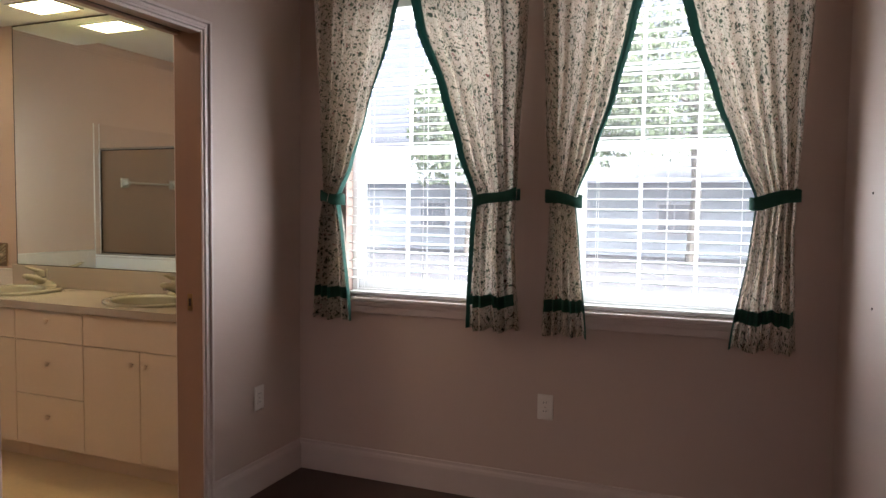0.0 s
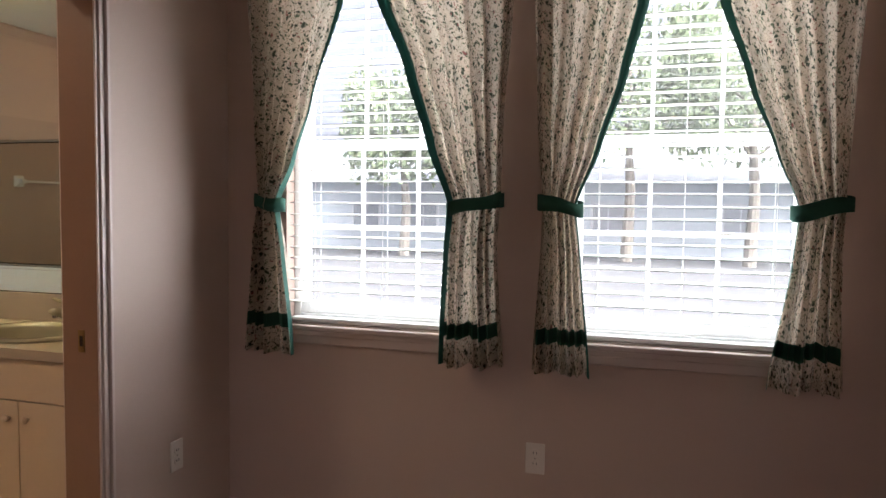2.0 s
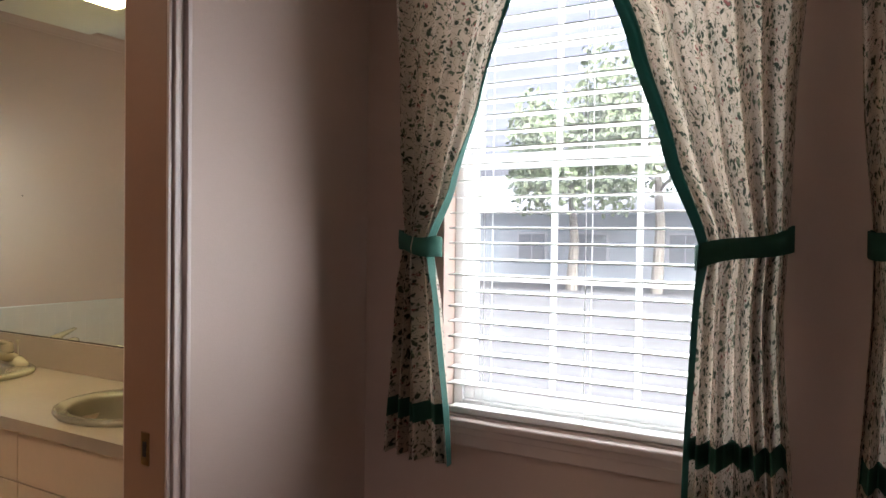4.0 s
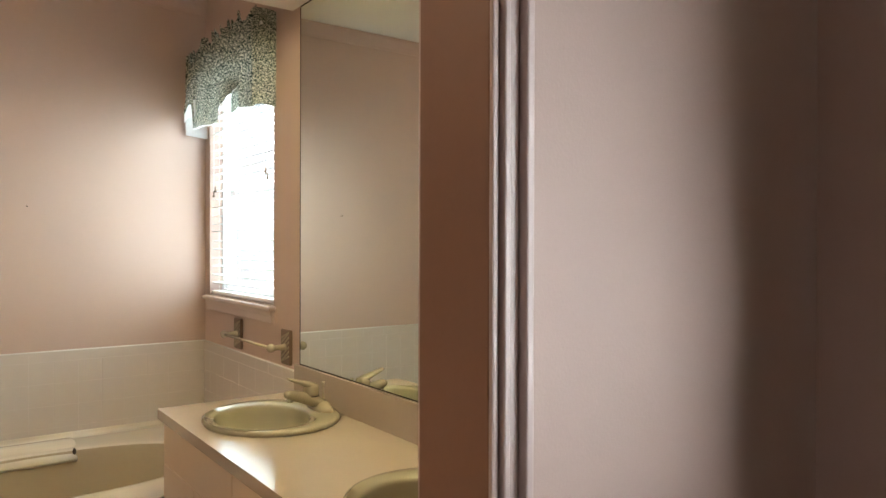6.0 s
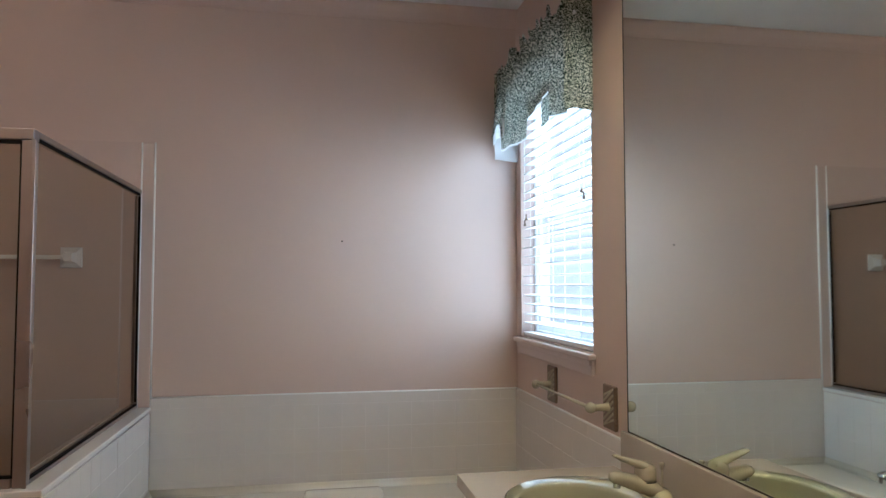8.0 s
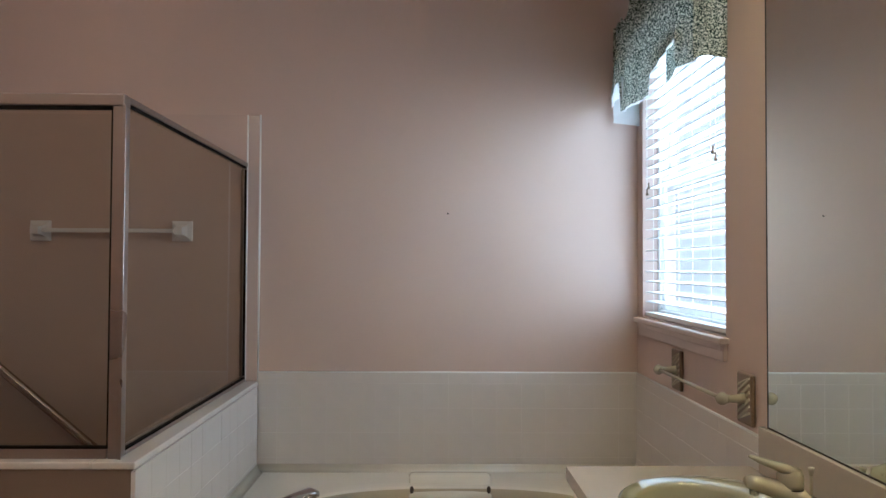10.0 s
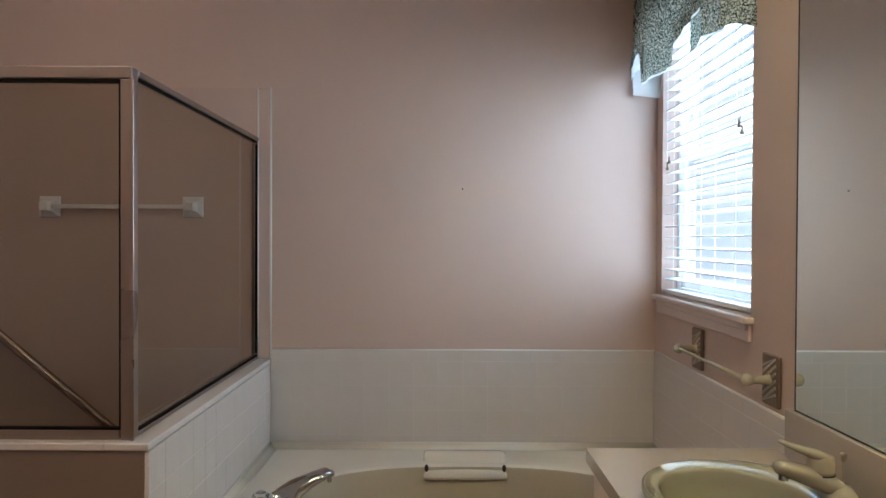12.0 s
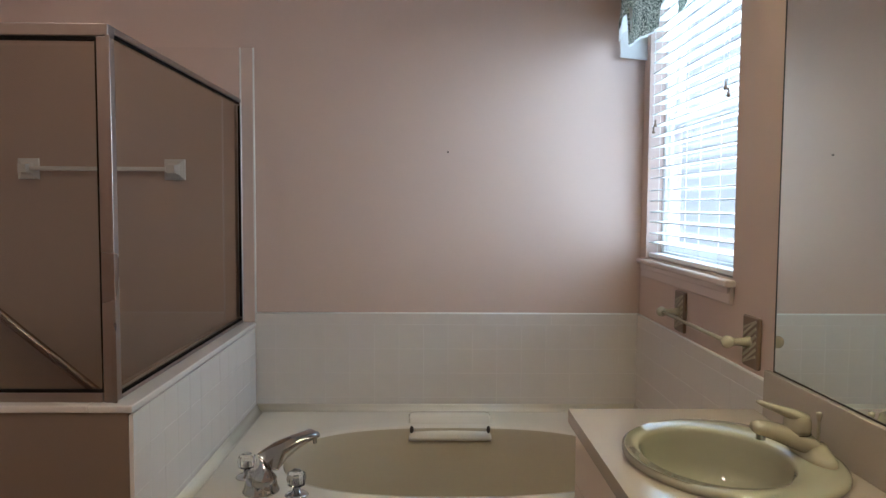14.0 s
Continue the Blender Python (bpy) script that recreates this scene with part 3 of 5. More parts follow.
def curtain(outer, inner, seed, label):
    rnd = random.Random(seed)
    top, hem, ytop = 2.43, 0.814, 3.01
    outer, inner = [[(z, -0.3 + (x + 0.3) * 1.028) for z, x in t] for t in (outer, inner)]
    ph = [rnd.uniform(0, 6.28) for _ in range(6)]
    c = thing("curtain", (outer[-1][1], ytop, hem), label, "curtain", "bedroom curtains")
    n = 5.6

    def side(s, z):
        p, uv = at(0, z)
        return (p[0] + 0.006 * math.sin(3 * s), p[1] + (W - 0.018 - p[1]) * s, z), (seed * 1.7 - 0.16 * s, z)

    def at(s, z):
        a, b = along(z, outer), along(z, inner)
        w = abs(b - a)
        k = s + 0.012 * math.sin(7 * s + ph[1] + 1.2 * z)
        amp = min(0.034, 0.030 * (0.52 / max(w, 0.16)) ** 0.5 * 0.62)
        near = math.exp(-((z - 1.40) / 0.10) ** 2)
        fold = math.sin(6.2832 * n * k + ph[0] + 0.6 * math.sin(1.7 * z + ph[2]) + 1.1 * math.sin(6.2832 * 1.3 * k + ph[5])) + 0.45 * math.sin(6.2832 * 2.3 * k + ph[3] + 0.8 * z) + 0.18 * math.sin(6.2832 * 13 * k + ph[4] + 2 * z)
        y = ytop + amp * (1 - 0.12 * near) * (fold + 0.5 * abs(math.sin(6.2832 * 3.3 * k + ph[1] + 0.5 * z)) - 0.25) - 0.012 * math.sin(math.pi * s) + 0.018 * (1 - 1.6 * s) + 0.028 / (1 + math.exp((z - 1.30) * 30)) * math.exp(-((s - 0.45 - 0.05 * math.sin(ph[3])) / 0.055) ** 2)
        x = a + (b - a) * k + 0.004 * math.sin(5 * z + ph[4])
        return (x, y, z), (s * 0.78 + seed * 1.7, z)

    def edge(z):
        return 0.905 + 0.055 / (1 + math.exp((z - 1.36) * 40))

    def cut(lo, hi):
        return lambda u, z: at(lo(z) + (hi(z) - lo(z)) * u, z + wavy(lo(z) + (hi(z) - lo(z)) * u, z))

    def wavy(s, z):
        k = max(0.0, 1 - (z - hem) / 0.3)
        return k * (0.007 * math.sin(6.2832 * 2.1 * s + ph[2]) + 0.003 * math.sin(6.2832 * 4.7 * s + ph[5]))

    body, border = cut(lambda z: 0.0, edge), cut(edge, lambda z: 1.0)
    bm = sheet(body, 0, 1, 0.972, top, 100, 76)
    sheet(body, 0, 1, hem, 0.918, 100, 5, bm)
    part("panel", bm, CHINTZ, c, smooth=True)
    # strip added between curtain and wall to shut window light out of the corner
    part("return_edge", sheet(side, 0, 1, hem, top, 6, 60), OPAQUE_IVY, c, "near-opaque edge turned back to the wall, added to block window light", smooth=True)
    part("edge_border", sheet(border, 0, 1, hem, top, 8, 84), GREENEDGE, c, "dark green border strip", smooth=True)
    part("hem_band", sheet(body, 0, 1, 0.918, 0.972, 100, 3), GREEN, c, "dark green band above the hem", smooth=True)
    # tieback, round the gathered cloth and back to the wall
    zt = 1.405
    a, b = along(zt, outer), along(zt, inner)
    xm, rx, side = (a + b) / 2, abs(b - a) / 2 + 0.014, (1 if a > b else -1)
    lay = bmesh.new()
    grid = []
    N = 40
    for i in range(N + 1):
        th = math.pi * (-0.25 + 1.5 * i / N)
        x, y = xm + rx * math.cos(th), ytop - 0.052 * math.sin(th)
        zz = zt + (x - xm) * side * 0.20 + 0.004 * math.sin(3 * th + seed)
        hh = 0.025 + 0.003 * math.sin(2 * th + seed)
        grid.append([lay.verts.new((x * 1.0, y - (0.002 if j == 1 else 0), zz + (j - 1) * hh)) for j in range(3)])
    # strap back to a hook on the wall, on the outer side
    ends = grid[0] if side > 0 else grid[-1]
    hook = [lay.verts.new((a + side * 0.008, W - 0.004, v.co.z + 0.008)) for v in ends]
    grid = [hook] + grid if side > 0 else grid + [hook]
    for p, q in zip(grid, grid[1:]):
        for j in range(2):
            lay.faces.new((p[j], q[j], q[j + 1], p[j + 1]))
    tb = part("tieback", lay, GREEN, c, "dark green fabric tieback", smooth=True)
    tb.modifiers.new("thick", "SOLIDIFY").thickness = 0.004
    return c


lab = "ivy print cotton curtain panel tied back with green band"
curtain([(2.43, -1.915), (2.2, -1.905), (1.75, -1.862), (1.42, -1.820), (1.28, -1.852), (0.82, -1.910)], [(2.43, -1.40), (2.2, -1.458), (1.79, -1.588), (1.56, -1.665), (1.40, -1.738), (1.236, -1.712), (0.82, -1.677)], 1, lab)
curtain([(2.43, -0.845), (2.15, -0.853), (1.73, -0.888), (1.45, -0.893), (1.256, -0.900), (0.82, -0.875)], [(2.43, -1.395), (2.18, -1.342), (1.89, -1.226), (1.62, -1.139), (1.41, -1.056), (1.25, -1.065), (0.82, -1.086)], 2, lab)
curtain([(2.43, -0.79), (2.14, -0.781), (1.72, -0.759), (1.42, -0.732), (1.30, -0.733), (0.82, -0.764)], [(2.43, -0.31), (2.12, -0.397), (1.84, -0.462), (1.6, -0.536), (1.405, -0.611), (1.2, -0.59), (0.82, -0.56)], 3, lab)
curtain([(2.43, 0.25), (2.07, 0.236), (1.74, 0.214), (1.45, 0.198), (1.28, 0.195), (0.82, 0.22)], [(2.43, -0.305), (2.10, -0.2), (1.8, -0.101), (1.59, -0.021), (1.40, 0.056), (1.22, 0.042), (0.82, -0.014)], 4, lab)
for x0, x1 in ((-1.965, -0.845), (-0.815, 0.275)):
    r = thing("curtain_rod", (x0, 3.01, 2.40), "white curtain rod above the window", "curtain rod", "curtain rods")
    part("pole", rod((x0, 3.01, 2.405), (x1, 3.01, 2.405), 0.009), WHITE, r)
    for x in (x0 + 0.01, x1 - 0.01):
        part("bracket", box(x - 0.008, x + 0.008, 3.01, W - 0.0005, 2.395, 2.415, 0.002), WHITE, r)


# ---- bathroom ----
# mirror
mir = thing("wall_mirror", (-3.2, W - 0.006, 0.98), "large frameless wall mirror above the double vanity", "mirror")
part("mirror_glass", box(-4.158, LB - 0.004, W - 0.006, W - 0.0015, 0.984, 2.444), MIRROR, mir)
part("edge", box(-4.1635, -4.1585, W - 0.0068, W - 0.001, 0.984, 2.444), DARK, mir, "dark ground edge")
part("edge", box(-4.1630, LB - 0.004, W - 0.0068, W - 0.001, 0.9798, 0.9838), DARK, mir, "dark ground edge")
part("edge", box(-4.1615, LB - 0.004, W - 0.0065, W - 0.001, 2.4445, 2.4505), DARK, mir, "dark ground edge")

# ceiling light in the soffit
cl = thing("ceiling_light", (-3.5875, 2.865, SOFFIT), "recessed fluorescent panel glowing warm in the soffit", "ceiling light")
fb = bmesh.new()
a0, a1, c0, c1 = PANEL
for q in ((a0 - 0.012, a0 + 0.004, c0 - 0.012, c1 + 0.012), (a1 - 0.004, a1 + 0.012, c0 - 0.012, c1 + 0.012), (a0 + 0.0045, a1 - 0.0045, c0 - 0.012, c0 + 0.004), (a0 + 0.0045, a1 - 0.0045, c1 - 0.004, c1 + 0.012)):
    add_box(fb, q[0], q[1], q[2], q[3], SOFFIT - 0.008, SOFFIT - 0.0005, 0.001)
part("frame", fb, WHITE, cl)
part("diffuser", box(a0 + 0.001, a1 - 0.001, c0 + 0.001, c1 - 0.001, SOFFIT + 0.006, SOFFIT + 0.012), LAMP, cl, "glowing plastic diffuser")

for lx, ly, lr, lm, ll in ((-4.72, 0.66, 0.11, emitter("warm_lens", (1.0, 0.62, 0.34), 4.5), "small round ceiling light glowing above the shower"), (-3.1, 0.95, 0.16, emitter("warm_globe", (1.0, 0.78, 0.52), 31.0), "round glass ceiling light glowing over the bathroom floor")):
    bl = thing("ceiling_light", (lx, ly, CEILZ), ll, "ceiling light", "bathroom ceiling lights")
    part("canopy", lathe([(lr, 0.0), (lr, -0.02), (lr * 0.92, -0.024)], (lx, ly, CEILZ - 0.0005), 32), WHITE, bl)
    part("shade", lathe([(lr * 0.90, -0.024), (lr * 0.88, -0.045), (lr * 0.72, -0.07), (lr * 0.4, -0.085), (0.0, -0.09)], (lx, ly, CEILZ - 0.0005), 32), lm, bl, "warm glowing glass shade", True)

# vanity: worktop, backsplash, cabinets
CX, CY, CZ = -4.254, 2.562, 0.852
XE = LB - 0.0005
SINKS = ((-3.852, 2.850), (-2.81, 2.850))
wt = thing("vanity_worktop", (-3.2, 2.85, CZ - 0.04), "cream laminate vanity top with two sink openings", "worktop")


def plate_with_ovals(x0, x1, y0, y1, z0, z1, ovals, a, b, n=40):
    """A slab with oval openings."""
    bm = bmesh.new()
    cuts = [x0] + [(p[0] + q[0]) / 2 for p, q in zip(ovals, ovals[1:])] + [x1]
    for z in (z1, z0):
        for (xa, xb), (cx, cy) in zip(zip(cuts, cuts[1:]), ovals):
            inner, outer = [], []
            for k in range(n):
                th = 2 * math.pi * k / n
                dx, dy = math.cos(th), math.sin(th)
                inner.append(bm.verts.new((cx + a * dx, cy + b * dy, z)))
                s = min(((xb - cx) if dx > 0 else (xa - cx)) / dx if abs(dx) > 1e-6 else 9, ((y1 - cy) if dy > 0 else (y0 - cy)) / dy if abs(dy) > 1e-6 else 9)
                outer.append((cx + dx * s, cy + dy * s, z))
            ov = [bm.verts.new(o) for o in outer]
            for k in range(n):
                bm.faces.new((inner[k], ov[k], ov[(k + 1) % n], inner[(k + 1) % n]))
            for qx, qy in ((xa, y0), (xb, y0), (xa, y1), (xb, y1)):
                k = min(range(n), key=lambda i: abs(outer[i][0] - qx) + abs(outer[(i + 1) % n][0] - qx) + abs(outer[i][1] - qy) + abs(outer[(i + 1) % n][1] - qy))
                if (Vector(outer[k]) - Vector((qx, qy, z))).length > 1e-4 and (Vector(outer[(k + 1) % n]) - Vector((qx, qy, z))).length > 1e-4:
                    bm.faces.new((ov[k], bm.verts.new((qx, qy, z)), ov[(k + 1) % n]))
    for p, q in (((x0, y0), (x1, y0)), ((x1, y0), (x1, y1)), ((x1, y1), (x0, y1)), ((x0, y1), (x0, y0))):
        bm.faces.new([bm.verts.new(v) for v in ((*p, z0), (*q, z0), (*q, z1), (*p, z1))])
    for cx, cy in ovals:
        for k in range(n):
            t0, t1 = 2 * math.pi * k / n, 2 * math.pi * (k + 1) / n
            bm.faces.new([bm.verts.new((cx + a * math.cos(t), cy + b * math.sin(t), z)) for t, z in ((t0, z0), (t1, z0), (t1, z1), (t0, z1))])
    bmesh.ops.remove_doubles(bm, verts=bm.verts, dist=1e-5)
    bmesh.ops.recalc_face_normals(bm, faces=bm.faces)
    return bm


part("slab", plate_with_ovals(CX, XE, CY, W - 0.001, CZ - 0.038, CZ, [(x, y - 0.02) for x, y in SINKS], 0.214, 0.192), TOP, wt)
part("backsplash", box(-4.19, XE, W - 0.02, W - 0.001, CZ + 0.0005, 0.9795, 0.002), TOP, wt, "cream laminate backsplash")


def sink(cx, cy):
    s = thing("oval_sink", (cx, cy, CZ), "almond porcelain oval drop-in sink", "sink", "vanity sinks")
    prof = [(0.258, 0.0005), (0.262, 0.008), (0.258, 0.015), (0.248, 0.019), (0.226, 0.0185), (0.200, 0.0155), (0.194, 0.011), (0.191, 0.003), (0.188, -0.02), (0.180, -0.07), (0.158, -0.112), (0.11, -0.136), (0.06, -0.141), (0.024, -0.143), (0.0, -0.144)]
    bm = bmesh.new()
    n = 56
    rings = []
    for r, z in prof:
        off = -0.036 * (1 if r < 0.222 else max(0, (0.248 - r) / 0.024))
        rings.append([bm.verts.new((cx + r * math.cos(2 * math.pi * i / n), cy + off + r * (0.90 if r > 0.22 else 0.83) * math.sin(2 * math.pi * i / n), CZ + z)) for i in range(n)])
    for p, q in zip(rings, rings[1:]):
        for i in range(n):
            bm.faces.new((p[i], p[(i + 1) % n], q[(i + 1) % n], q[i]))
    bmesh.ops.remove_doubles(bm, verts=bm.verts, dist=1e-5)
    bmesh.ops.recalc_face_normals(bm, faces=bm.faces)
    part("bowl", bm, SINK, s, smooth=True)
    part("drain", lathe([(0.0, 0.004), (0.018, 0.004), (0.022, 0.001), (0.022, 0.0)], (cx, cy - 0.030, CZ - 0.1425), 20), CHROME, s, "chrome drain", True)
    return s


def faucet(cx, cy):
    f = thing("sink_faucet", (cx, cy, CZ + 0.018), "almond single-lever bathroom faucet on the sink rim", "faucet", "vanity faucets")
    z = CZ + 0.0185
    base = bmesh.new()
    n = 28
    rr = []
    for sx, sy, h in ((0.078, 0.027, 0), (0.078, 0.027, 0.007), (0.070, 0.022, 0.013), (0.036, 0.021, 0.026), (0.0, 0.0, 0.03)):
        rr.append([base.verts.new((cx + sx * math.copysign(abs(math.cos(2 * math.pi * i / n)) ** 0.8, math.cos(2 * math.pi * i / n)), cy + sy * math.sin(2 * math.pi * i / n), z + h)) for i in range(n)])
    for p, q in zip(rr, rr[1:]):
        for i in range(n):
            base.faces.new((p[i], p[(i + 1) % n], q[(i + 1) % n], q[i]))
    bmesh.ops.remove_doubles(base, verts=base.verts, dist=1e-5)
    part("base", base, ALMOND, f, smooth=True)
    part("spout", tube([(cx, cy + 0.016, z + 0.010), (cx, cy - 0.012, z + 0.024), (cx, cy - 0.042, z + 0.037), (cx, cy - 0.078, z + 0.049), (cx, cy - 0.108, z + 0.056), (cx, cy - 0.116, z + 0.056)], [(0.030, 0.012), (0.031, 0.020), (0.026, 0.020), (0.021, 0.017), (0.019, 0.014), (0.016, 0.010)]), ALMOND, f, smooth=True)
    part("aerator", rod((cx, cy - 0.101, z + 0.042), (cx, cy - 0.101, z + 0.032), 0.009), CHROME, f, "chrome aerator")
    part("cap", lathe([(0.024, 0.0), (0.025, 0.008), (0.0245, 0.024), (0.020, 0.034), (0.010, 0.038), (0.0, 0.039)], (cx, cy - 0.030, z + 0.046), 24), ALMOND, f, smooth=True)
    part("seam", lathe([(0.0205, 0.0), (0.0252, 0.001), (0.0252, 0.003), (0.0205, 0.004)], (cx, cy - 0.030, z + 0.043), 24), DARK, f, "dark seam under the lever cap")
    part("lever", tube([(cx, cy - 0.014, z + 0.074), (cx, cy - 0.040, z + 0.081), (cx, cy - 0.066, z + 0.090), (cx, cy - 0.092, z + 0.099), (cx, cy - 0.106, z + 0.105), (cx, cy - 0.110, z + 0.105)], [(0.018, 0.009), (0.020, 0.011), (0.017, 0.008), (0.015, 0.006), (0.013, 0.004), (0.007, 0.002)]), ALMOND, f, smooth=True)
    pr = part("lift_rod", rod((cx, cy + 0.012, z), (cx, cy + 0.012, z + 0.070), 0.0028, n=10), ALMOND, f)
    part("knob", lathe([(0.0, 0.018), (0.006, 0.017), (0.0065, 0.013), (0.004, 0.004), (0.003, 0)], (cx, cy + 0.012, z + 0.068), 14), ALMOND, pr, smooth=True)
    f.scale = (1.15, 1.15, 1.15)
    return f


for cx, cy in SINKS:
    sink(cx, cy)
    faucet(cx + 0.022, cy + 0.175)

# cabinet units under the worktop, with flush doors and drawers and a recessed toe kick
YF = CY + 0.018


def front(parent, name, x0, x1, z0, z1, knob=None):
    p = part(name, box(x0 + 0.002, x1 - 0.002, YF, YF + 0.018, z0 + 0.002, z1 - 0.002, 0.002), CAB, parent)
    if knob:
        part("knob", lathe([(0.0, 0.024), (0.010, 0.023), (0.014, 0.018), (0.012, 0.012), (0.006, 0.008), (0.006, 0.0)], (0, 0, 0), 16), CAB, p, "round cream knob", True).matrix_basis = Matrix.Translation((knob[0], YF, knob[1])) @ pose(0, 0, 0, 90)
    return p


def unit(x0, x1, kind):
    u = thing("vanity_cabinet", ((x0 + x1) / 2, 2.85, 0), "cream vanity base cabinet with flush " + ("doors and a false drawer" if kind == "doors" else "drawers"), "cabinet", "vanity cabinets")
    part("body", box(x0 + 0.001, x1 - 0.001, YF + 0.02, W - 0.002, 0.09, CZ - 0.17 if kind == "doors" else CZ - 0.04), CAB, u)
    if kind == "doors":
        for xa in (x0 + 0.001, x1 - 0.017):
            part("side_panel", box(xa, xa + 0.016, YF + 0.0405, W - 0.002, CZ - 0.1695, CZ - 0.0385), CAB, u)
    part("rail", box(x0 + 0.001, x1 - 0.001, YF + 0.0195, YF + 0.04, CZ - 0.1695, CZ - 0.0385), DARK, u, "dark top rail") if kind == "doors" else None
    part("toe_kick", box(x0 + 0.001, x1 - 0.001, CY + 0.085, CY + 0.1, 0.0, 0.0895), CAB, u, "recessed toe kick")
    if kind == "doors":
        m = (x0 + x1) / 2
        front(u, "drawer_front", x0, x1, 0.650, CZ - 0.042)
        front(u, "door", x0, m, 0.095, 0.650, (m - 0.045, 0.585))
        front(u, "door", m, x1, 0.095, 0.650, (m + 0.045, 0.585))
    else:
        for a, b in ((0.650, CZ - 0.042), (0.365, 0.650), (0.095, 0.365)):
            front(u, "drawer", x0, x1, a, b, ((x0 + x1) / 2, (a + b) / 2 + 0.03))
    return u


unit(-4.235, -3.495, "doors")
unit(-3.495, -3.008, "drawers")
unit(-3.008, XE - 0.06, "doors")
part("filler", box(XE - 0.06, XE, YF, YF + 0.02, 0.0, CZ - 0.0385), CAB, tagged(new("cabinet_filler"), "cream filler strip beside the vanity cabinets", "cabinet"))

# tub
TX = -4.262
BC, BA, BB = (-4.815, 2.265), 0.345, 0.61


def tub():
    t = thing("garden_tub", (BC[0], BC[1], 0), "almond acrylic garden tub with an oval basin", "bathtub")
    x0, x1, y0, y1 = F + 0.001, TX, 1.405, W - 0.001
    bm = bmesh.new()
    n = 72

    def oval(a, b, z, cx=0.0):
        ring = []
        for k in range(n):
            th = 2 * math.pi * k / n
            c, s = math.cos(th), math.sin(th)
            e = 2 / 2.5
            ring.append(bm.verts.new((BC[0] + cx + a * math.copysign(abs(c) ** e, c), BC[1] + b * math.copysign(abs(s) ** e, s), z)))
        return ring

    edge = []
    for k in range(n):
        th = 2 * math.pi * k / n
        c, s = math.cos(th), math.sin(th)
        q = min(((x1 - BC[0]) if c > 0 else (x0 - BC[0])) / c if abs(c) > 1e-6 else 9, ((y1 - BC[1]) if s > 0 else (y0 - BC[1])) / s if abs(s) > 1e-6 else 9)
        edge.append(bm.verts.new((BC[0] + c * q, BC[1] + s * q, TUBZ - 0.012)))
    for qx, qy in ((x0, y0), (x1, y0), (x0, y1), (x1, y1)):
        v = min(edge, key=lambda w: (w.co.x - qx) ** 2 + (w.co.y - qy) ** 2)
        v.co.x, v.co.y = qx, qy
    rings = [edge, oval(BA + 0.07, BB + 0.07, TUBZ - 0.010), oval(BA + 0.025, BB + 0.025, TUBZ - 0.012), oval(BA + 0.008, BB + 0.008, TUBZ - 0.0145), oval(BA + 0.002, BB + 0.002, TUBZ - 0.019), oval(BA - 0.002, BB - 0.002, TUBZ - 0.028), oval(BA - 0.010, BB - 0.016, TUBZ - 0.10), oval(BA - 0.028, BB - 0.05, TUBZ - 0.25), oval(BA - 0.06, BB - 0.10, TUBZ - 0.37), oval(BA - 0.15, BB - 0.22, TUBZ - 0.41), oval(0.05, 0.1, TUBZ - 0.415)]
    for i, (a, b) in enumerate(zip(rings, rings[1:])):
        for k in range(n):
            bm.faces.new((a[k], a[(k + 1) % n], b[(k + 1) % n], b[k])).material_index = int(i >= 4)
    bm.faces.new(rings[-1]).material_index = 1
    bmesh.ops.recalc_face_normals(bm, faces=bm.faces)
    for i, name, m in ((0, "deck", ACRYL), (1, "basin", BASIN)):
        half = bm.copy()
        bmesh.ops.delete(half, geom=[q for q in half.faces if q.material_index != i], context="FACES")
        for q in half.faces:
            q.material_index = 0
        part(name, half, m, t, "pale almond deck" if i == 0 else "oval basin, a darker tan than the deck", smooth=True)
    bm.free()
    prof = [(0.0, 0.0), (0.034, 0.0005), (0.025, 0.002), (0.016, 0.006), (0.009, 0.012), (0.005, 0.019), (0.0025, 0.027), (0.0, 0.028)]

    def cove(at, u0, u1, along_x, sgn):
        """A swept fillet from the deck up to the wall."""
        cb = bmesh.new()
        ends = [[cb.verts.new((u, at + sgn * d, TUBZ - 0.0118 + h) if along_x else (at + sgn * d, u, TUBZ - 0.0118 + h)) for d, h in prof] for u in (u0, u1)]
        for k in range(len(prof)):
            k2 = (k + 1) % len(prof)
            cb.faces.new((ends[0][k], ends[0][k2], ends[1][k2], ends[1][k]))
        cb.faces.new(ends[0])
        cb.faces.new(ends[1][::-1])
        bmesh.ops.recalc_face_normals(cb, faces=cb.faces)
        part("cove", cb, ACRYL, t, "swept edge along the tile", True)

    cove(y0 + 0.0045, x0 + 0.012, x1, True, 1)
    cove(y1 - 0.0125, x0 + 0.012, x1, True, -1)
    cove(x0 + 0.0125, y0 + 0.005, y1 - 0.013, False, 1)
    part("apron", box(TX - 0.02, TX - 0.001, y0, CY + 0.02, 0.0, TUBZ - 0.013, 0.004), ACRYL, t, "smooth front apron")
    # moulded headrest with two grips
    hr = bmesh.new()
    prof = [(-5.31, 0.525), (-5.29, 0.540), (-5.255, 0.543), (-5.225, 0.535), (-5.195, 0.517), (-5.155, 0.497), (-5.135, 0.480), (-5.135, 0.462), (-5.20, 0.45), (-5.31, 0.47)]
    ya, yb = 2.085, 2.43
    secs = []
    for y, ins in ((ya, 0.012), (ya + 0.012, 0.0), (yb - 0.012, 0.0), (yb, 0.012)):
        secs.append([hr.verts.new((x + (ins if x < -5.22 else -ins), y, z - ins * 0.5)) for x, z in prof])
    m = len(prof)
    for p, q in zip(secs, secs[1:]):
        for k in range(m):
            hr.faces.new((p[k], p[(k + 1) % m], q[(k + 1) % m], q[k]))
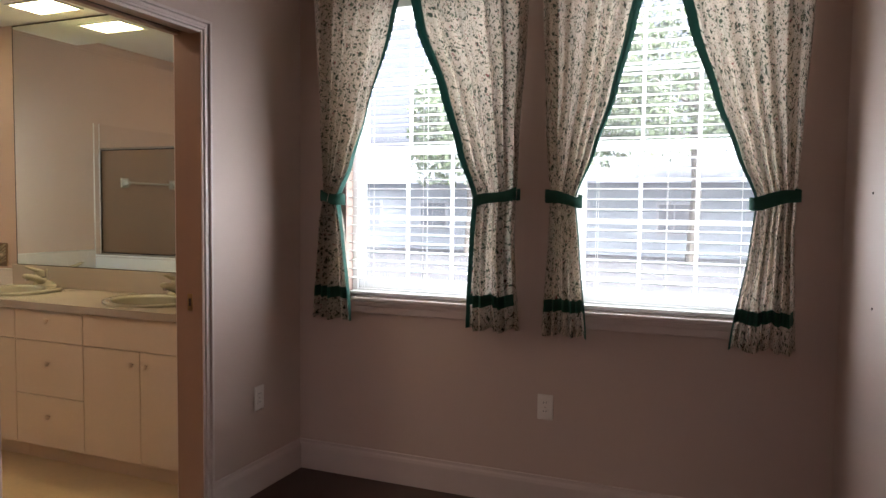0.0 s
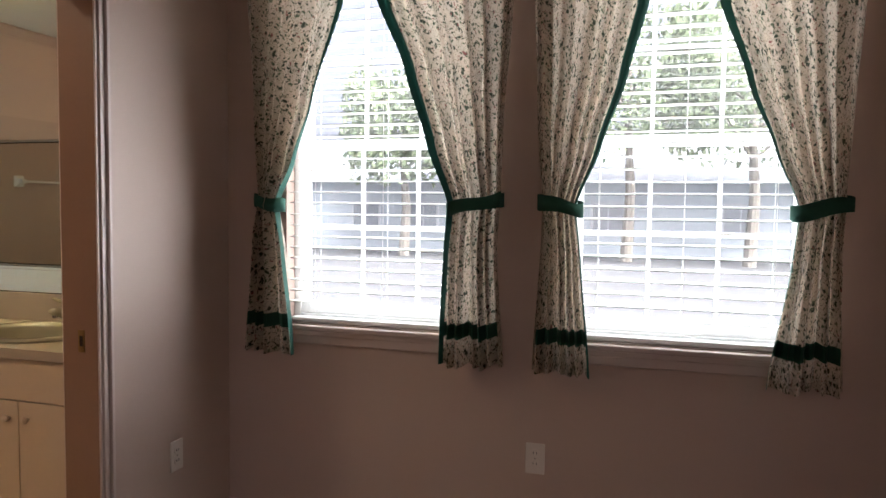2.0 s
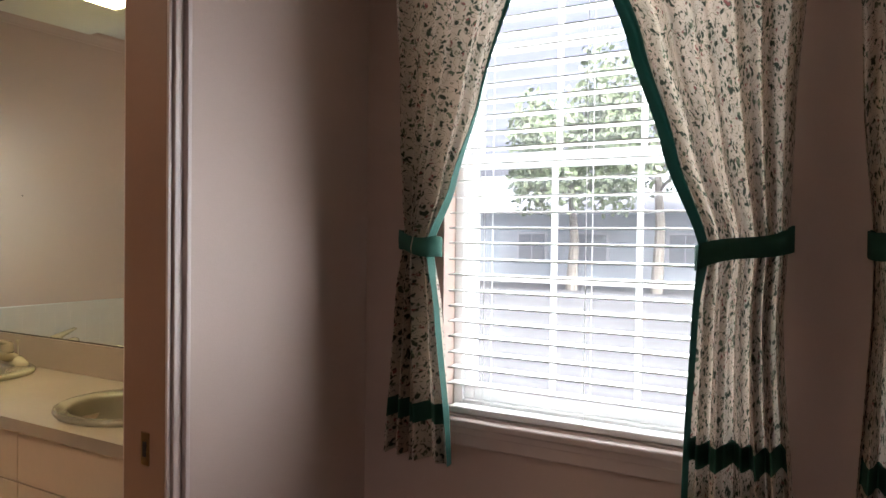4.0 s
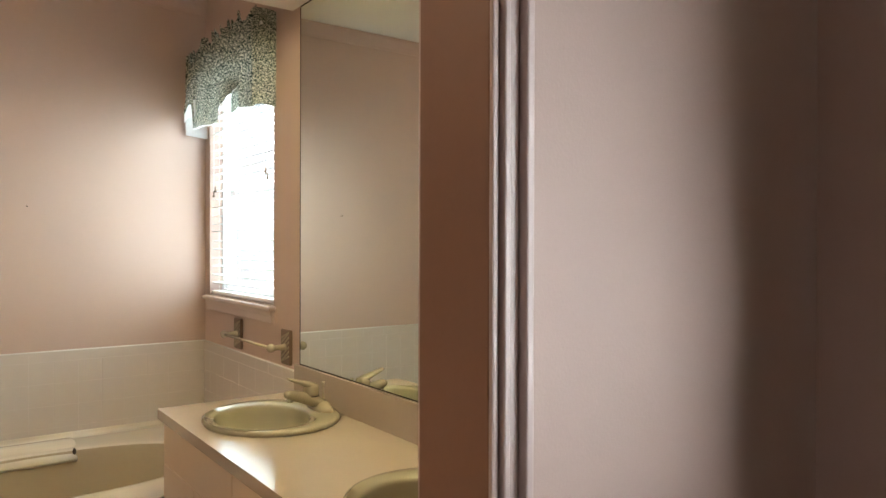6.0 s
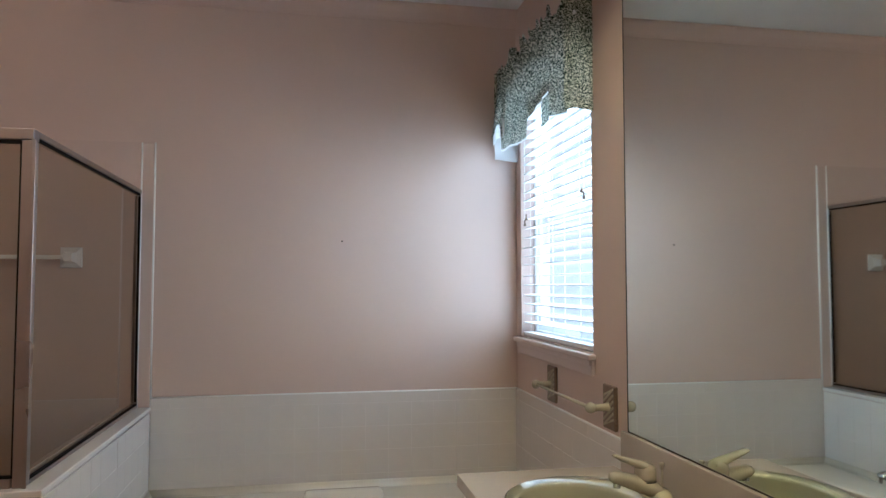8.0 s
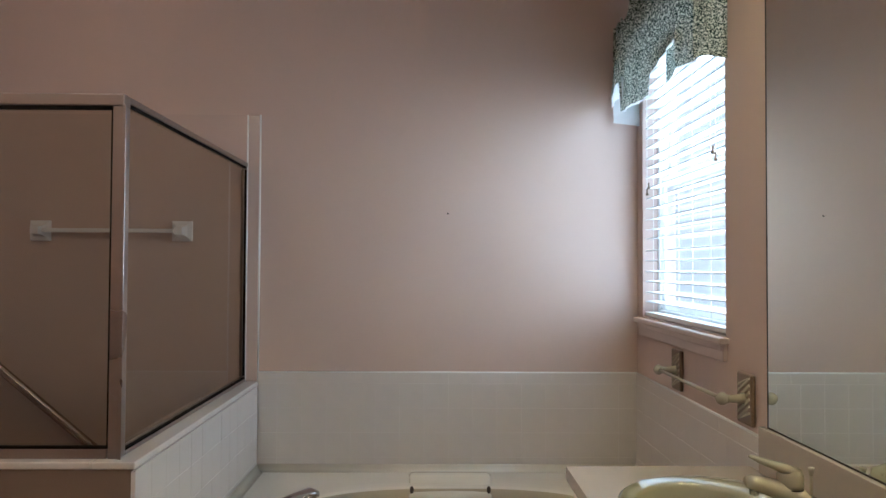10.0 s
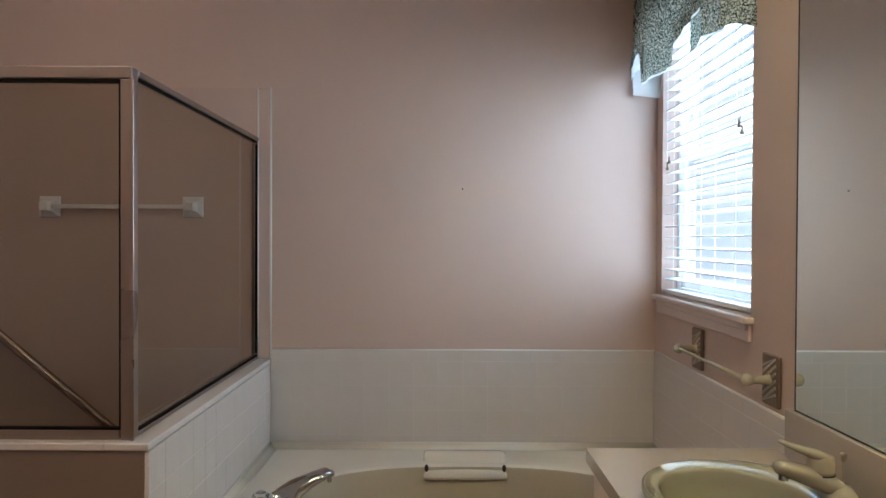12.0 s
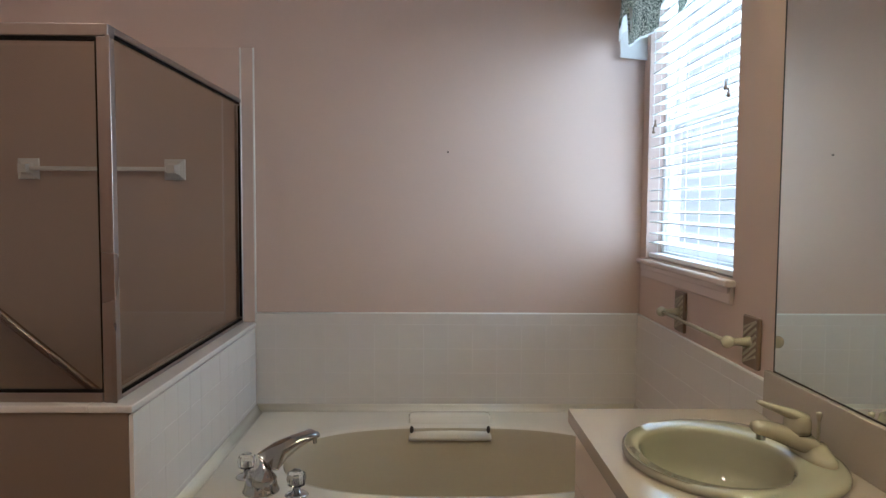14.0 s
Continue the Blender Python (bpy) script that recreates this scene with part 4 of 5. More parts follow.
    hr.faces.new(secs[0])
    hr.faces.new(secs[-1][::-1])
    bmesh.ops.recalc_face_normals(hr, faces=hr.faces)
    bmesh.ops.bevel(hr, geom=list(hr.edges), offset=0.004, segments=2, affect="EDGES")
    h = part("headrest", hr, ACRYL, t, "moulded headrest", True)
    for y in (2.100, 2.415):
        part("grip_cap", ball((-5.150, y, 0.505), 0.012, 0.7, 0.7, 1.3), BRONZE, h, "dark bronze grip cap", True)
    return t


tub()

# tub filler: chrome spout with two clear handles
tf = thing("tub_faucet", (-4.475, 1.60, TUBZ - 0.012), "chrome arched tub spout on the deck", "faucet")
zb = TUBZ - 0.0115
SX, SY = -4.50, 1.638
part("spout_base", lathe([(0.058, 0), (0.058, 0.006), (0.053, 0.012), (0.050, 0.03), (0.045, 0.05)], (SX, SY, zb), 24), CHROME, tf, smooth=True)
part("spout", tube([(SX, SY, zb + 0.015), (SX - 0.002, SY + 0.004, zb + 0.055), (SX - 0.012, SY + 0.018, zb + 0.090), (SX - 0.036, SY + 0.058, zb + 0.122), (SX - 0.062, SY + 0.104, zb + 0.143), (SX - 0.088, SY + 0.147, zb + 0.156), (SX - 0.098, SY + 0.165, zb + 0.151)], [(0.052, 0.048), (0.050, 0.046), (0.047, 0.042), (0.040, 0.032), (0.032, 0.022), (0.029, 0.017), (0.019, 0.010)], 18), CHROME, tf, smooth=True)
part("outlet", rod((SX - 0.093, SY + 0.156, zb + 0.146), (SX - 0.093, SY + 0.156, zb + 0.124), 0.007), CHROME, tf)
for hx, hy in ((-4.615, 1.565), (-4.465, 1.757)):
    th = part("handle", lathe([(0.037, 0), (0.037, 0.004), (0.029, 0.010), (0.014, 0.014), (0.011, 0.03)], (hx, hy, zb), 24), CHROME, tf, "chrome handle base with a clear grip", smooth=True)
    part("stem", rod((hx, hy, zb + 0.028), (hx, hy, zb + 0.055), 0.008), CHROME, th)
    kn = lathe([(0.013, 0.0), (0.027, 0.006), (0.031, 0.024), (0.028, 0.042), (0.017, 0.050), (0.0, 0.050)], (hx, hy, zb + 0.030), 10)
    part("grip", kn, CRYSTAL, th, "clear faceted acrylic grip")
    part("cap", rod((hx, hy, zb + 0.0802), (hx, hy, zb + 0.0835), 0.012), CHROME, th)

# shower: half walls, glass on aluminium rails, ceramic bar, grab bar
structure("wall_half_side", box(F, -4.1965, 1.30, 1.396, 0, HALF - 0.02), PAINT, "low shower wall beside the tub", "wall")
# front face carries its shade as a darker brown than the side
structure("wall_half_front", box(-4.196, -4.10, BS, 1.395, 0, HALF - 0.02), HALF_SHADED, "low painted shower wall, its shade put into a brown colour", "wall")
cap = box(F + 0.001, -4.095, 1.292, 1.408, HALF - 0.0195, HALF, 0.004)
add_box(cap, -4.202, -4.095, BS + 0.001, 1.2915, HALF - 0.0195, HALF, 0.004)
structure("trim_half_wall_cap", cap, TILE, "white cap on the low shower wall", "trim")
enc = thing("shower_enclosure", (PX, PY, HALF), "glass shower enclosure in satin aluminium rails", "shower enclosure")
ZT, ZB = 1.876, HALF + 0.0005
part("corner_post", box(PX - 0.019, PX + 0.022, PY - 0.016, PY + 0.014, ZB, ZT - 0.0325, 0.003), ALUM, enc)
part("gasket", box(PX + 0.0005, PX + 0.0215, PY - 0.0195, PY - 0.0165, ZB + 0.027, ZT - 0.033), RUBBER, enc, "black glazing gasket")
part("post_lip", box(PX + 0.0225, PX + 0.027, PY + 0.010, PY + 0.021, ZB, ZT - 0.03, 0.001), ALUM, enc)
part("top_rail", box(F + 0.001, PX - 0.0195, PY - 0.014, PY + 0.014, ZT - 0.018, ZT, 0.003), ALUM, enc)
part("top_rail", box(PX - 0.019, PX + 0.022, BS + 0.001, PY + 0.0145, ZT - 0.032, ZT, 0.003), ALUM, enc)
part("bottom_rail", box(F + 0.001, PX - 0.0195, PY - 0.014, PY + 0.014, ZB, ZB + 0.012, 0.003), ALUM, enc)
part("bottom_rail", box(PX - 0.016, PX + 0.020, BS + 0.001, PY - 0.0195, ZB, ZB + 0.026, 0.003), ALUM, enc)
part("wall_channel", box(F + 0.001, F + 0.022, PY - 0.012, PY + 0.012, ZB + 0.0125, ZT - 0.0185, 0.002), ALUM, enc)
for q in ((F + 0.022, PX - 0.020, PY + 0.003, PY + 0.010, ZT - 0.027, ZT - 0.0185), (PX + 0.006, PX + 0.0205, BS + 0.002, PY - 0.02, ZT - 0.042, ZT - 0.0325), (PX + 0.006, PX + 0.0205, BS + 0.002, PY - 0.02, ZB + 0.0265, ZB + 0.033), (F + 0.022, PX - 0.020, PY + 0.003, PY + 0.013, ZB + 0.0125, ZB + 0.019), (F + 0.0225, F + 0.028, PY + 0.003, PY + 0.012, ZB + 0.0265, ZT - 0.0315)):
    part("gasket", box(*q), RUBBER, enc, "black glazing gasket")
for q in (("y", PY, F + 0.022, PX - 0.019, ZB + 0.012, ZT - 0.018, 1), ("x", PX, BS + 0.002, PY - 0.019, ZB + 0.026, ZT - 0.032, 1)):
    g = part("glass_panel", pane(*q), SHGLASS, enc, "grey-tinted shower glass")
    g.visible_shadow = False
sb = thing("ceramic_towel_bar", (F, 0.757, 1.57), "white ceramic towel bar on the shower wall", "towel bar")
part("bar", box(F + 0.045, F + 0.063, 0.47, 1.045, 1.560, 1.578, 0.003), WHITE, sb)
for y, s in ((0.445, 1), (1.069, -1)):
    br = bmesh.new()
    secs = [[br.verts.new((F + 0.0135 + d, y + h * a, 1.569 + h * b)) for a, b in ((-1, -1), (1, -1), (1, 1), (-1, 1))] for d, h in ((0, 0.045), (0.010, 0.043), (0.018, 0.026), (0.030, 0.019), (0.062, 0.017))]
    for p, q in zip(secs, secs[1:]):
        for k in range(4):
            br.faces.new((p[k], p[(k + 1) % 4], q[(k + 1) % 4], q[k]))
    br.faces.new(secs[0][::-1])
    br.faces.new(secs[-1])
    bmesh.ops.recalc_face_normals(br, faces=br.faces)
    part("bracket", br, WHITE, sb)
gb = thing("grab_bar", (F + 0.06, 0.5, 0.8), "steel grab bar fixed aslant in the shower", "grab bar")
part("bar", tube([(F + 0.014, 0.16, 1.087), (F + 0.055, 0.17, 1.079), (F + 0.062, 0.20, 1.053), (F + 0.062, 0.76, 0.586), (F + 0.055, 0.79, 0.561), (F + 0.014, 0.80, 0.553)], 0.019, 18), STEEL, gb, smooth=True)

# towel holder: two woven rosettes, ball ends and a thin bar
tw = thing("towel_rail", (-4.58, W - 0.06, 1.035), "cream towel bar on two striped wooden rosettes", "towel rail")
for x in (-4.874, -4.293):
    pl = part("rosette", box(x - 0.05, x + 0.05, W - 0.014, W - 0.0005, 0.962, 1.112, 0.0065, 3), STRIPE, tw, "brown and cream striped backplate")
    for k in range(7):
        z = 0.977 + 0.020 * k
        st = box(x - 0.046, x + 0.046, W - 0.0165, W - 0.0142, -0.0042, 0.0042)
        bmesh.ops.rotate(st, cent=(x, 0, 0), matrix=Matrix.Rotation(radians(-32), 3, "Y"), verts=st.verts)
        for v in st.verts:
            v.co.z += z
            v.co.z = min(1.104, max(0.970, v.co.z))
        part("stripe", st, ALMOND, pl)
    part("post", tube([(x, W - 0.014, 1.037), (x, W - 0.03, 1.037), (x, W - 0.055, 1.037), (x, W - 0.07, 1.037)], [0.017, 0.013, 0.011, 0.015]), ALMOND, tw, smooth=True)
    part("ball_end", ball((x, W - 0.078, 1.037), 0.0185), ALMOND, tw, smooth=True)
part("bar", rod((-4.874, W - 0.078, 1.037), (-4.293, W - 0.078, 1.037), 0.006), ALMOND, tw, smooth=True)

# valance: gathered header, uneven swags, white lining at the turned corners
vl = thing("window_valance", (-4.8, 3.0, 2.05), "gathered green scroll print valance over the bathroom window", "valance")
VX0, VX1, VY = -5.375, -4.43, 3.005


def vbottom(s):
    pts = [(0, 2.165), (0.19, 2.20), (0.21, 2.07), (0.61, 2.05), (0.625, 2.12), (0.70, 2.16), (0.85, 2.185), (0.86, 2.085), (1, 2.075)]
    for (a, u), (b, v) in zip(pts, pts[1:]):
        if s <= b:
            return u + (v - u) * (s - a) / max(1e-6, b - a)
    return pts[-1][1]


def val(s, t):
    x = VX0 + (VX1 - VX0) * s
    zb_, zt_ = vbottom(s), 2.487 - 0.02 * (1 - s) ** 2 + 0.020 * math.sin(40 * s) + 0.018 * math.sin(91 * s + 1) + 0.008 * math.sin(173 * s)
    z = zb_ + (zt_ - zb_) * t
    g = 0.15 + 0.85 * t
    y = VY - 0.016 * math.sin(6.2832 * 13 * s + 0.6 * math.sin(9 * s)) * g - 0.006 * math.sin(6.2832 * 4.3 * s + 2 + z) + (0.03 if 0.88 < t < 0.93 else 0) * 0.3 - 0.02 * math.sin(math.pi * s) - 0.04 * (1 - t) ** 1.5 * (1 - s)
    return (x, y, z), (s * 1.9, z * 1.7)


part("cloth", sheet(val, 0, 1, 0, 1, 260, 30), SCROLL, vl, smooth=True)
ret = sheet(lambda s, t: ((VX1 + 0.006 * math.sin(7 * s + t), VY - 0.01 + (W - 0.001 - VY + 0.01) * s, 2.075 + 0.012 * math.sin(3 * s) + 0.42 * t), (1.9 + s * 0.22, 3.4 + t * 0.72)), 0, 1, 0, 1, 8, 12)
part("return", ret, SCROLL, vl, "side return of the valance", smooth=True)
rets = sheet(lambda s, t: ((VX0 + 0.004 * math.sin(9 * t), VY - 0.02 + (W - 0.001 - VY + 0.02) * s, 2.18 + 0.31 * t), (-0.16 * s, 2.4 + 0.34 * t)), 0, 1, 0, 1, 6, 8)
part("return", rets, SCROLL, vl, "side return of the valance", smooth=True)
ret = sheet(lambda s, t: ((VX0 + 0.004 + 0.004 * math.sin(9 * t), VY - 0.02 + (W - 0.001 - VY + 0.02) * s, 2.062 - 0.012 * s + (0.118 + 0.012 * s) * t), (s, t)), 0, 1, 0, 1, 6, 6)
part("return", ret, LINING, vl, "white-lined side return", smooth=True)
ln = sheet(lambda s, t: ((val(s * 0.23, 0)[0][0], val(s * 0.23, 0)[0][1] + 0.008, 2.125 + 0.012 * math.sin(3.1 * s) + (0.10 - 0.01 * s) * t), (s, t)), 0, 1, 0, 1, 10, 4)
part("lining", ln, LINING, vl, "white lining showing under the raised corner", smooth=True)
part("hem", sheet(lambda s, t: ((val(s, 0)[0][0], val(s, 0)[0][1] + 0.002, val(s, 0)[0][2] - 0.006 * (1 - t)), (s, t)), 0.17, 1, 0, 1, 180, 1), LINING, vl, "white lining along the hem", smooth=True)
fl = sheet(lambda s, t: ((VX0 + (VX1 - VX0) * (0.60 + 0.27 * s), VY + 0.030 + 0.006 * math.sin(8 * s), 2.098 + 0.055 * s + (0.12 - 0.04 * s) * t), (0.4 + s * 0.5, 1.7 * (2.1 + 0.12 * t))), 0, 1, 0, 1, 14, 6)
part("flap", fl, SCROLL, vl, "inner fold of the cloth in the open swag", smooth=True)
part("rod", rod((VX0, 3.035, 2.44), (VX1, 3.035, 2.44), 0.008), WHITE, vl)


# wall outlets
def outlet(m, label):
    o = thing("wall_outlet", (0, 0, 0), label, "outlet", "wall outlets")
    part("cover", box(-0.036, 0.036, -0.006, -0.0005, -0.058, 0.058, 0.003), PLATE, o)
    for z in (-0.02, 0.02):
        rc = part("receptacle", lathe([(0.0, 0.0025), (0.0165, 0.002), (0.017, 0.0)], (0, 0, 0), 20), PLATE, o)
        rc.matrix_basis = Matrix.Translation((0, -0.006, z)) @ pose(0, 0, 0, 90)
        for x in (-0.006, 0.006):
            part("slot", box(x - 0.001, x + 0.001, -0.0092, -0.0082, z - 0.002, z + 0.006), DARK, o)
    part("screw", rod((0, -0.0065, 0), (0, -0.0058, 0), 0.003, n=10), ALUM, o)
    o.matrix_basis = m
    return o


outlet(Matrix.Translation((-0.767, W, 0.469)), "ivory duplex outlet on the window wall")
outlet(Matrix.Translation((L, 2.752, 0.45)) @ pose(0, 0, 0, 0, 0, 90), "ivory duplex outlet beside the doorway")
hk = thing("wall_latch", (R - 0.01, 2.06, 1.186), "small dark metal latch plate on the side wall", "latch")
part("plate", box(R - 0.005, R - 0.0005, 2.047, 2.073, 1.170, 1.202, 0.002), DARK, hk)
part("tongue", box(R - 0.011, R - 0.0055, 2.054, 2.066, 1.174, 1.192, 0.002), DARK, hk)
for ny, nz in ((2.493, 1.419), (2.425, 1.074)):
    nw = thing("wall_nail", (R, ny, nz), "small dark nail in the side wall", "nail", "wall nails")
    part("head", rod((R - 0.003, ny, nz), (R - 0.0005, ny, nz), 0.0035, n=10), DARK, nw)
nl = thing("wall_nail", (F, 2.248, 1.655), "small dark nail in the painted wall", "nail")
part("head", rod((F + 0.0005, 2.248, 1.655), (F + 0.004, 2.248, 1.655), 0.004, n=10), DARK, nl)

# ---- outdoors ----
GRASS = mat("lawn", (0.10, 0.14, 0.07), 0.9, var=0.4, scale=0.8, fine=30, bump=0.3)
CONC = mat("weathered_concrete", (0.07, 0.076, 0.081), 0.85, var=0.12, scale=1, fine=40)
ASPH = mat("asphalt", (0.045, 0.049, 0.055), 0.85, var=0.2, scale=0.6, fine=30)
SIDING = mat("pale_siding", (0.30, 0.345, 0.39), 0.6, var=0.05, scale=0.6)
CREAM = mat("grey_siding", (0.085, 0.105, 0.112), 0.6, var=0.05, scale=0.6)
ROOF = mat("grey_shingle", (0.28, 0.31, 0.36), 0.85, var=0.25, scale=2, fine=18)
LEAF = mat("leaf", (0.085, 0.12, 0.06), 0.6, var=0.5, scale=1.2, fine=10)
BARK = mat("bark", (0.17, 0.16, 0.14), 0.9, var=0.3, scale=5)
DGLASS = mat("dark_pane", (0.19, 0.21, 0.24), 0.08, var=0.1)
CASE = mat("pale_window_casing", (0.36, 0.38, 0.41), 0.5, var=0.05)
GZ = -0.45
structure("ground", box(-120, 120, W + 0.2, 240, GZ - 0.3, GZ), GRASS, "mown lawn behind the house", "ground")
structure("pavement", box(-30, 20, W + 0.2, 8.0, GZ, GZ + 0.02), CONC, "grey weathered concrete patio", "pavement")
structure("road", box(-60, 60, 8.0, 29.0, GZ, GZ + 0.012), ASPH, "grey asphalt parking court", "road")


def house(x0, x1, y0, y1, h, roof_h, wins, face, label):
    hs = thing("house", ((x0 + x1) / 2, (y0 + y1) / 2, GZ), label, "house", "neighbouring houses")
    part("wall", box(x0, x1, y0, y1, GZ, GZ + h), face, hs)
    for k in range(int(h / 0.2)):
        part("siding_board", box(x0, x1, y0 - 0.018, y0 - 0.0005, GZ + 0.2 * k + 0.005, GZ + 0.2 * k + 0.19), face, hs)
    bm = bmesh.new()
    o, m = 0.5, (y0 + y1) / 2
    v = [bm.verts.new(p) for p in ((x0 - o, y0 - o, GZ + h), (x1 + o, y0 - o, GZ + h), (x1 + o, y1 + o, GZ + h), (x0 - o, y1 + o, GZ + h), (x0 - o, m, GZ + h + roof_h), (x1 + o, m, GZ + h + roof_h))]
    for f in ((0, 1, 5, 4), (2, 3, 4, 5), (0, 4, 3), (1, 2, 5), (0, 3, 2, 1)):
        bm.faces.new([v[i] for i in f])
    bmesh.ops.recalc_face_normals(bm, faces=bm.faces)
    part("roof", bm, ROOF, hs, "grey shingle roof")
    for x, z, w, hh in wins:
        wd = part("window", box(x - w / 2 - 0.08, x + w / 2 + 0.08, y0 - 0.06, y0 - 0.019, z - 0.08, z + hh + 0.08), CASE, hs, "pale framed window")
        for k in range(2):
            a = x - w / 2 + k * w / 2
            part("pane", box(a + 0.02, a + w / 2 - 0.02, y0 - 0.075, y0 - 0.061, z, z + hh), DGLASS, wd)
    return hs


house(-21, 14, 29, 37, 2.9, 2.0, [(x, 0.5, 1.2, 1.1) for x in (-18.5, -15.6, -12.4, -9.8, -6.2, -2.2, 2.6, 5.4, 8.5)], SIDING, "pale low neighbouring house under a grey roof")
house(-24, -13.5, 4.6, 13, 5.6, 2.2, [(-21, 0.6, 1.1, 1.4), (-16, 0.6, 1.1, 1.4)], CREAM, "grey-blue two-storey house seen from its garden side")


def tree(x, y, h, seed):
    rnd = random.Random(seed)
    t = thing("tree", (x, y, GZ), "leafy green garden tree behind the houses", "tree", "garden trees")
    bm = tube([(x, y, GZ), (x + 0.1, y, GZ + h * 0.25), (x - 0.05, y, GZ + h * 0.5), (x, y, GZ + h * 0.8)], [0.22, 0.17, 0.12, 0.04], 10)
    part("trunk", bm, BARK, t)
    cr = bmesh.new()
    for k in range(7):
        a = rnd.uniform(0, 6.28)
        p = Vector((x, y, GZ + h * rnd.uniform(0.35, 0.6)))
        q = p + Vector((math.cos(a) * h * 0.25, math.sin(a) * h * 0.25, h * 0.2))
        part("limb", rod(p, q, 0.06, 0.02, 8), BARK, t)
    for k in range(5000):
        a, b, r = rnd.uniform(0, 6.28), rnd.gauss(0, 0.35), h * 0.32 * rnd.uniform(0.35, 1.05) ** 0.6
        c = Vector((x + r * math.cos(a) * math.cos(b), y + r * math.sin(a) * math.cos(b), GZ + h * 0.66 + r * math.sin(b * 2.2) * 0.9))
        s = rnd.uniform(0.07, 0.17)
        u = Vector((rnd.gauss(0, 1), rnd.gauss(0, 1), rnd.gauss(0, 1))).normalized()
        w = u.orthogonal().normalized()
        vv = [cr.verts.new(c + u * s * i + w * s * 0.6 * j) for i, j in ((-1, 0), (0, -1), (1, 0), (0, 1))]
        cr.faces.new(vv)
    part("crown", cr, LEAF, t, "open leafy crown")


for i, (x, y, h) in enumerate(((-6.6, 26.2, 9.2), (-1.4, 26.6, 10.0), (2.6, 26, 9.5), (8.0, 26.4, 10), (-9.6, 26, 7.4), (-6, 40, 10), (1, 41, 11), (14.5, 30, 8))):
    tree(x, y, h, i + 5)

# ---- tiles ----
_m = {}


def tile(parent, axis, at, u0, u1, z0, z1, out, glaze):
    """One glazed tile, 6 mm proud, with softened edges; alike tiles share a mesh."""
    w, h = round(u1 - u0, 4), round(z1 - z0, 4)
    key = (axis, w, h, out, glaze.name)
    if key not in _m:
        bm = box(-w / 2 + 0.0004, w / 2 - 0.0004, -0.003, 0.003, -h / 2 + 0.0004, h / 2 - 0.0004, 0.0005, 1)
        if axis == "y":
            bmesh.ops.rotate(bm, cent=(0, 0, 0), matrix=Matrix.Rotation(radians(90), 3, "Z"), verts=bm.verts)
        me = bpy.data.meshes.new("tile")
        bm.to_mesh(me)
        bm.free()
        me.materials.append(glaze)
        _m[key] = me
    ob = new("tile", _m[key])
    ob.parent = parent
    ob.matrix_parent_inverse = Matrix.Translation(-parent.location)
    u, z = (u0 + u1) / 2, (z0 + z1) / 2
    d = at + out * (0.009 + random.uniform(-0.0003, 0.0003))
    ob.matrix_basis = Matrix.Translation((u, d, z) if axis == "x" else (d, u, z)) @ pose(0, 0, 0, random.uniform(-0.12, 0.12), 0, random.uniform(-0.12, 0.12))
    return ob


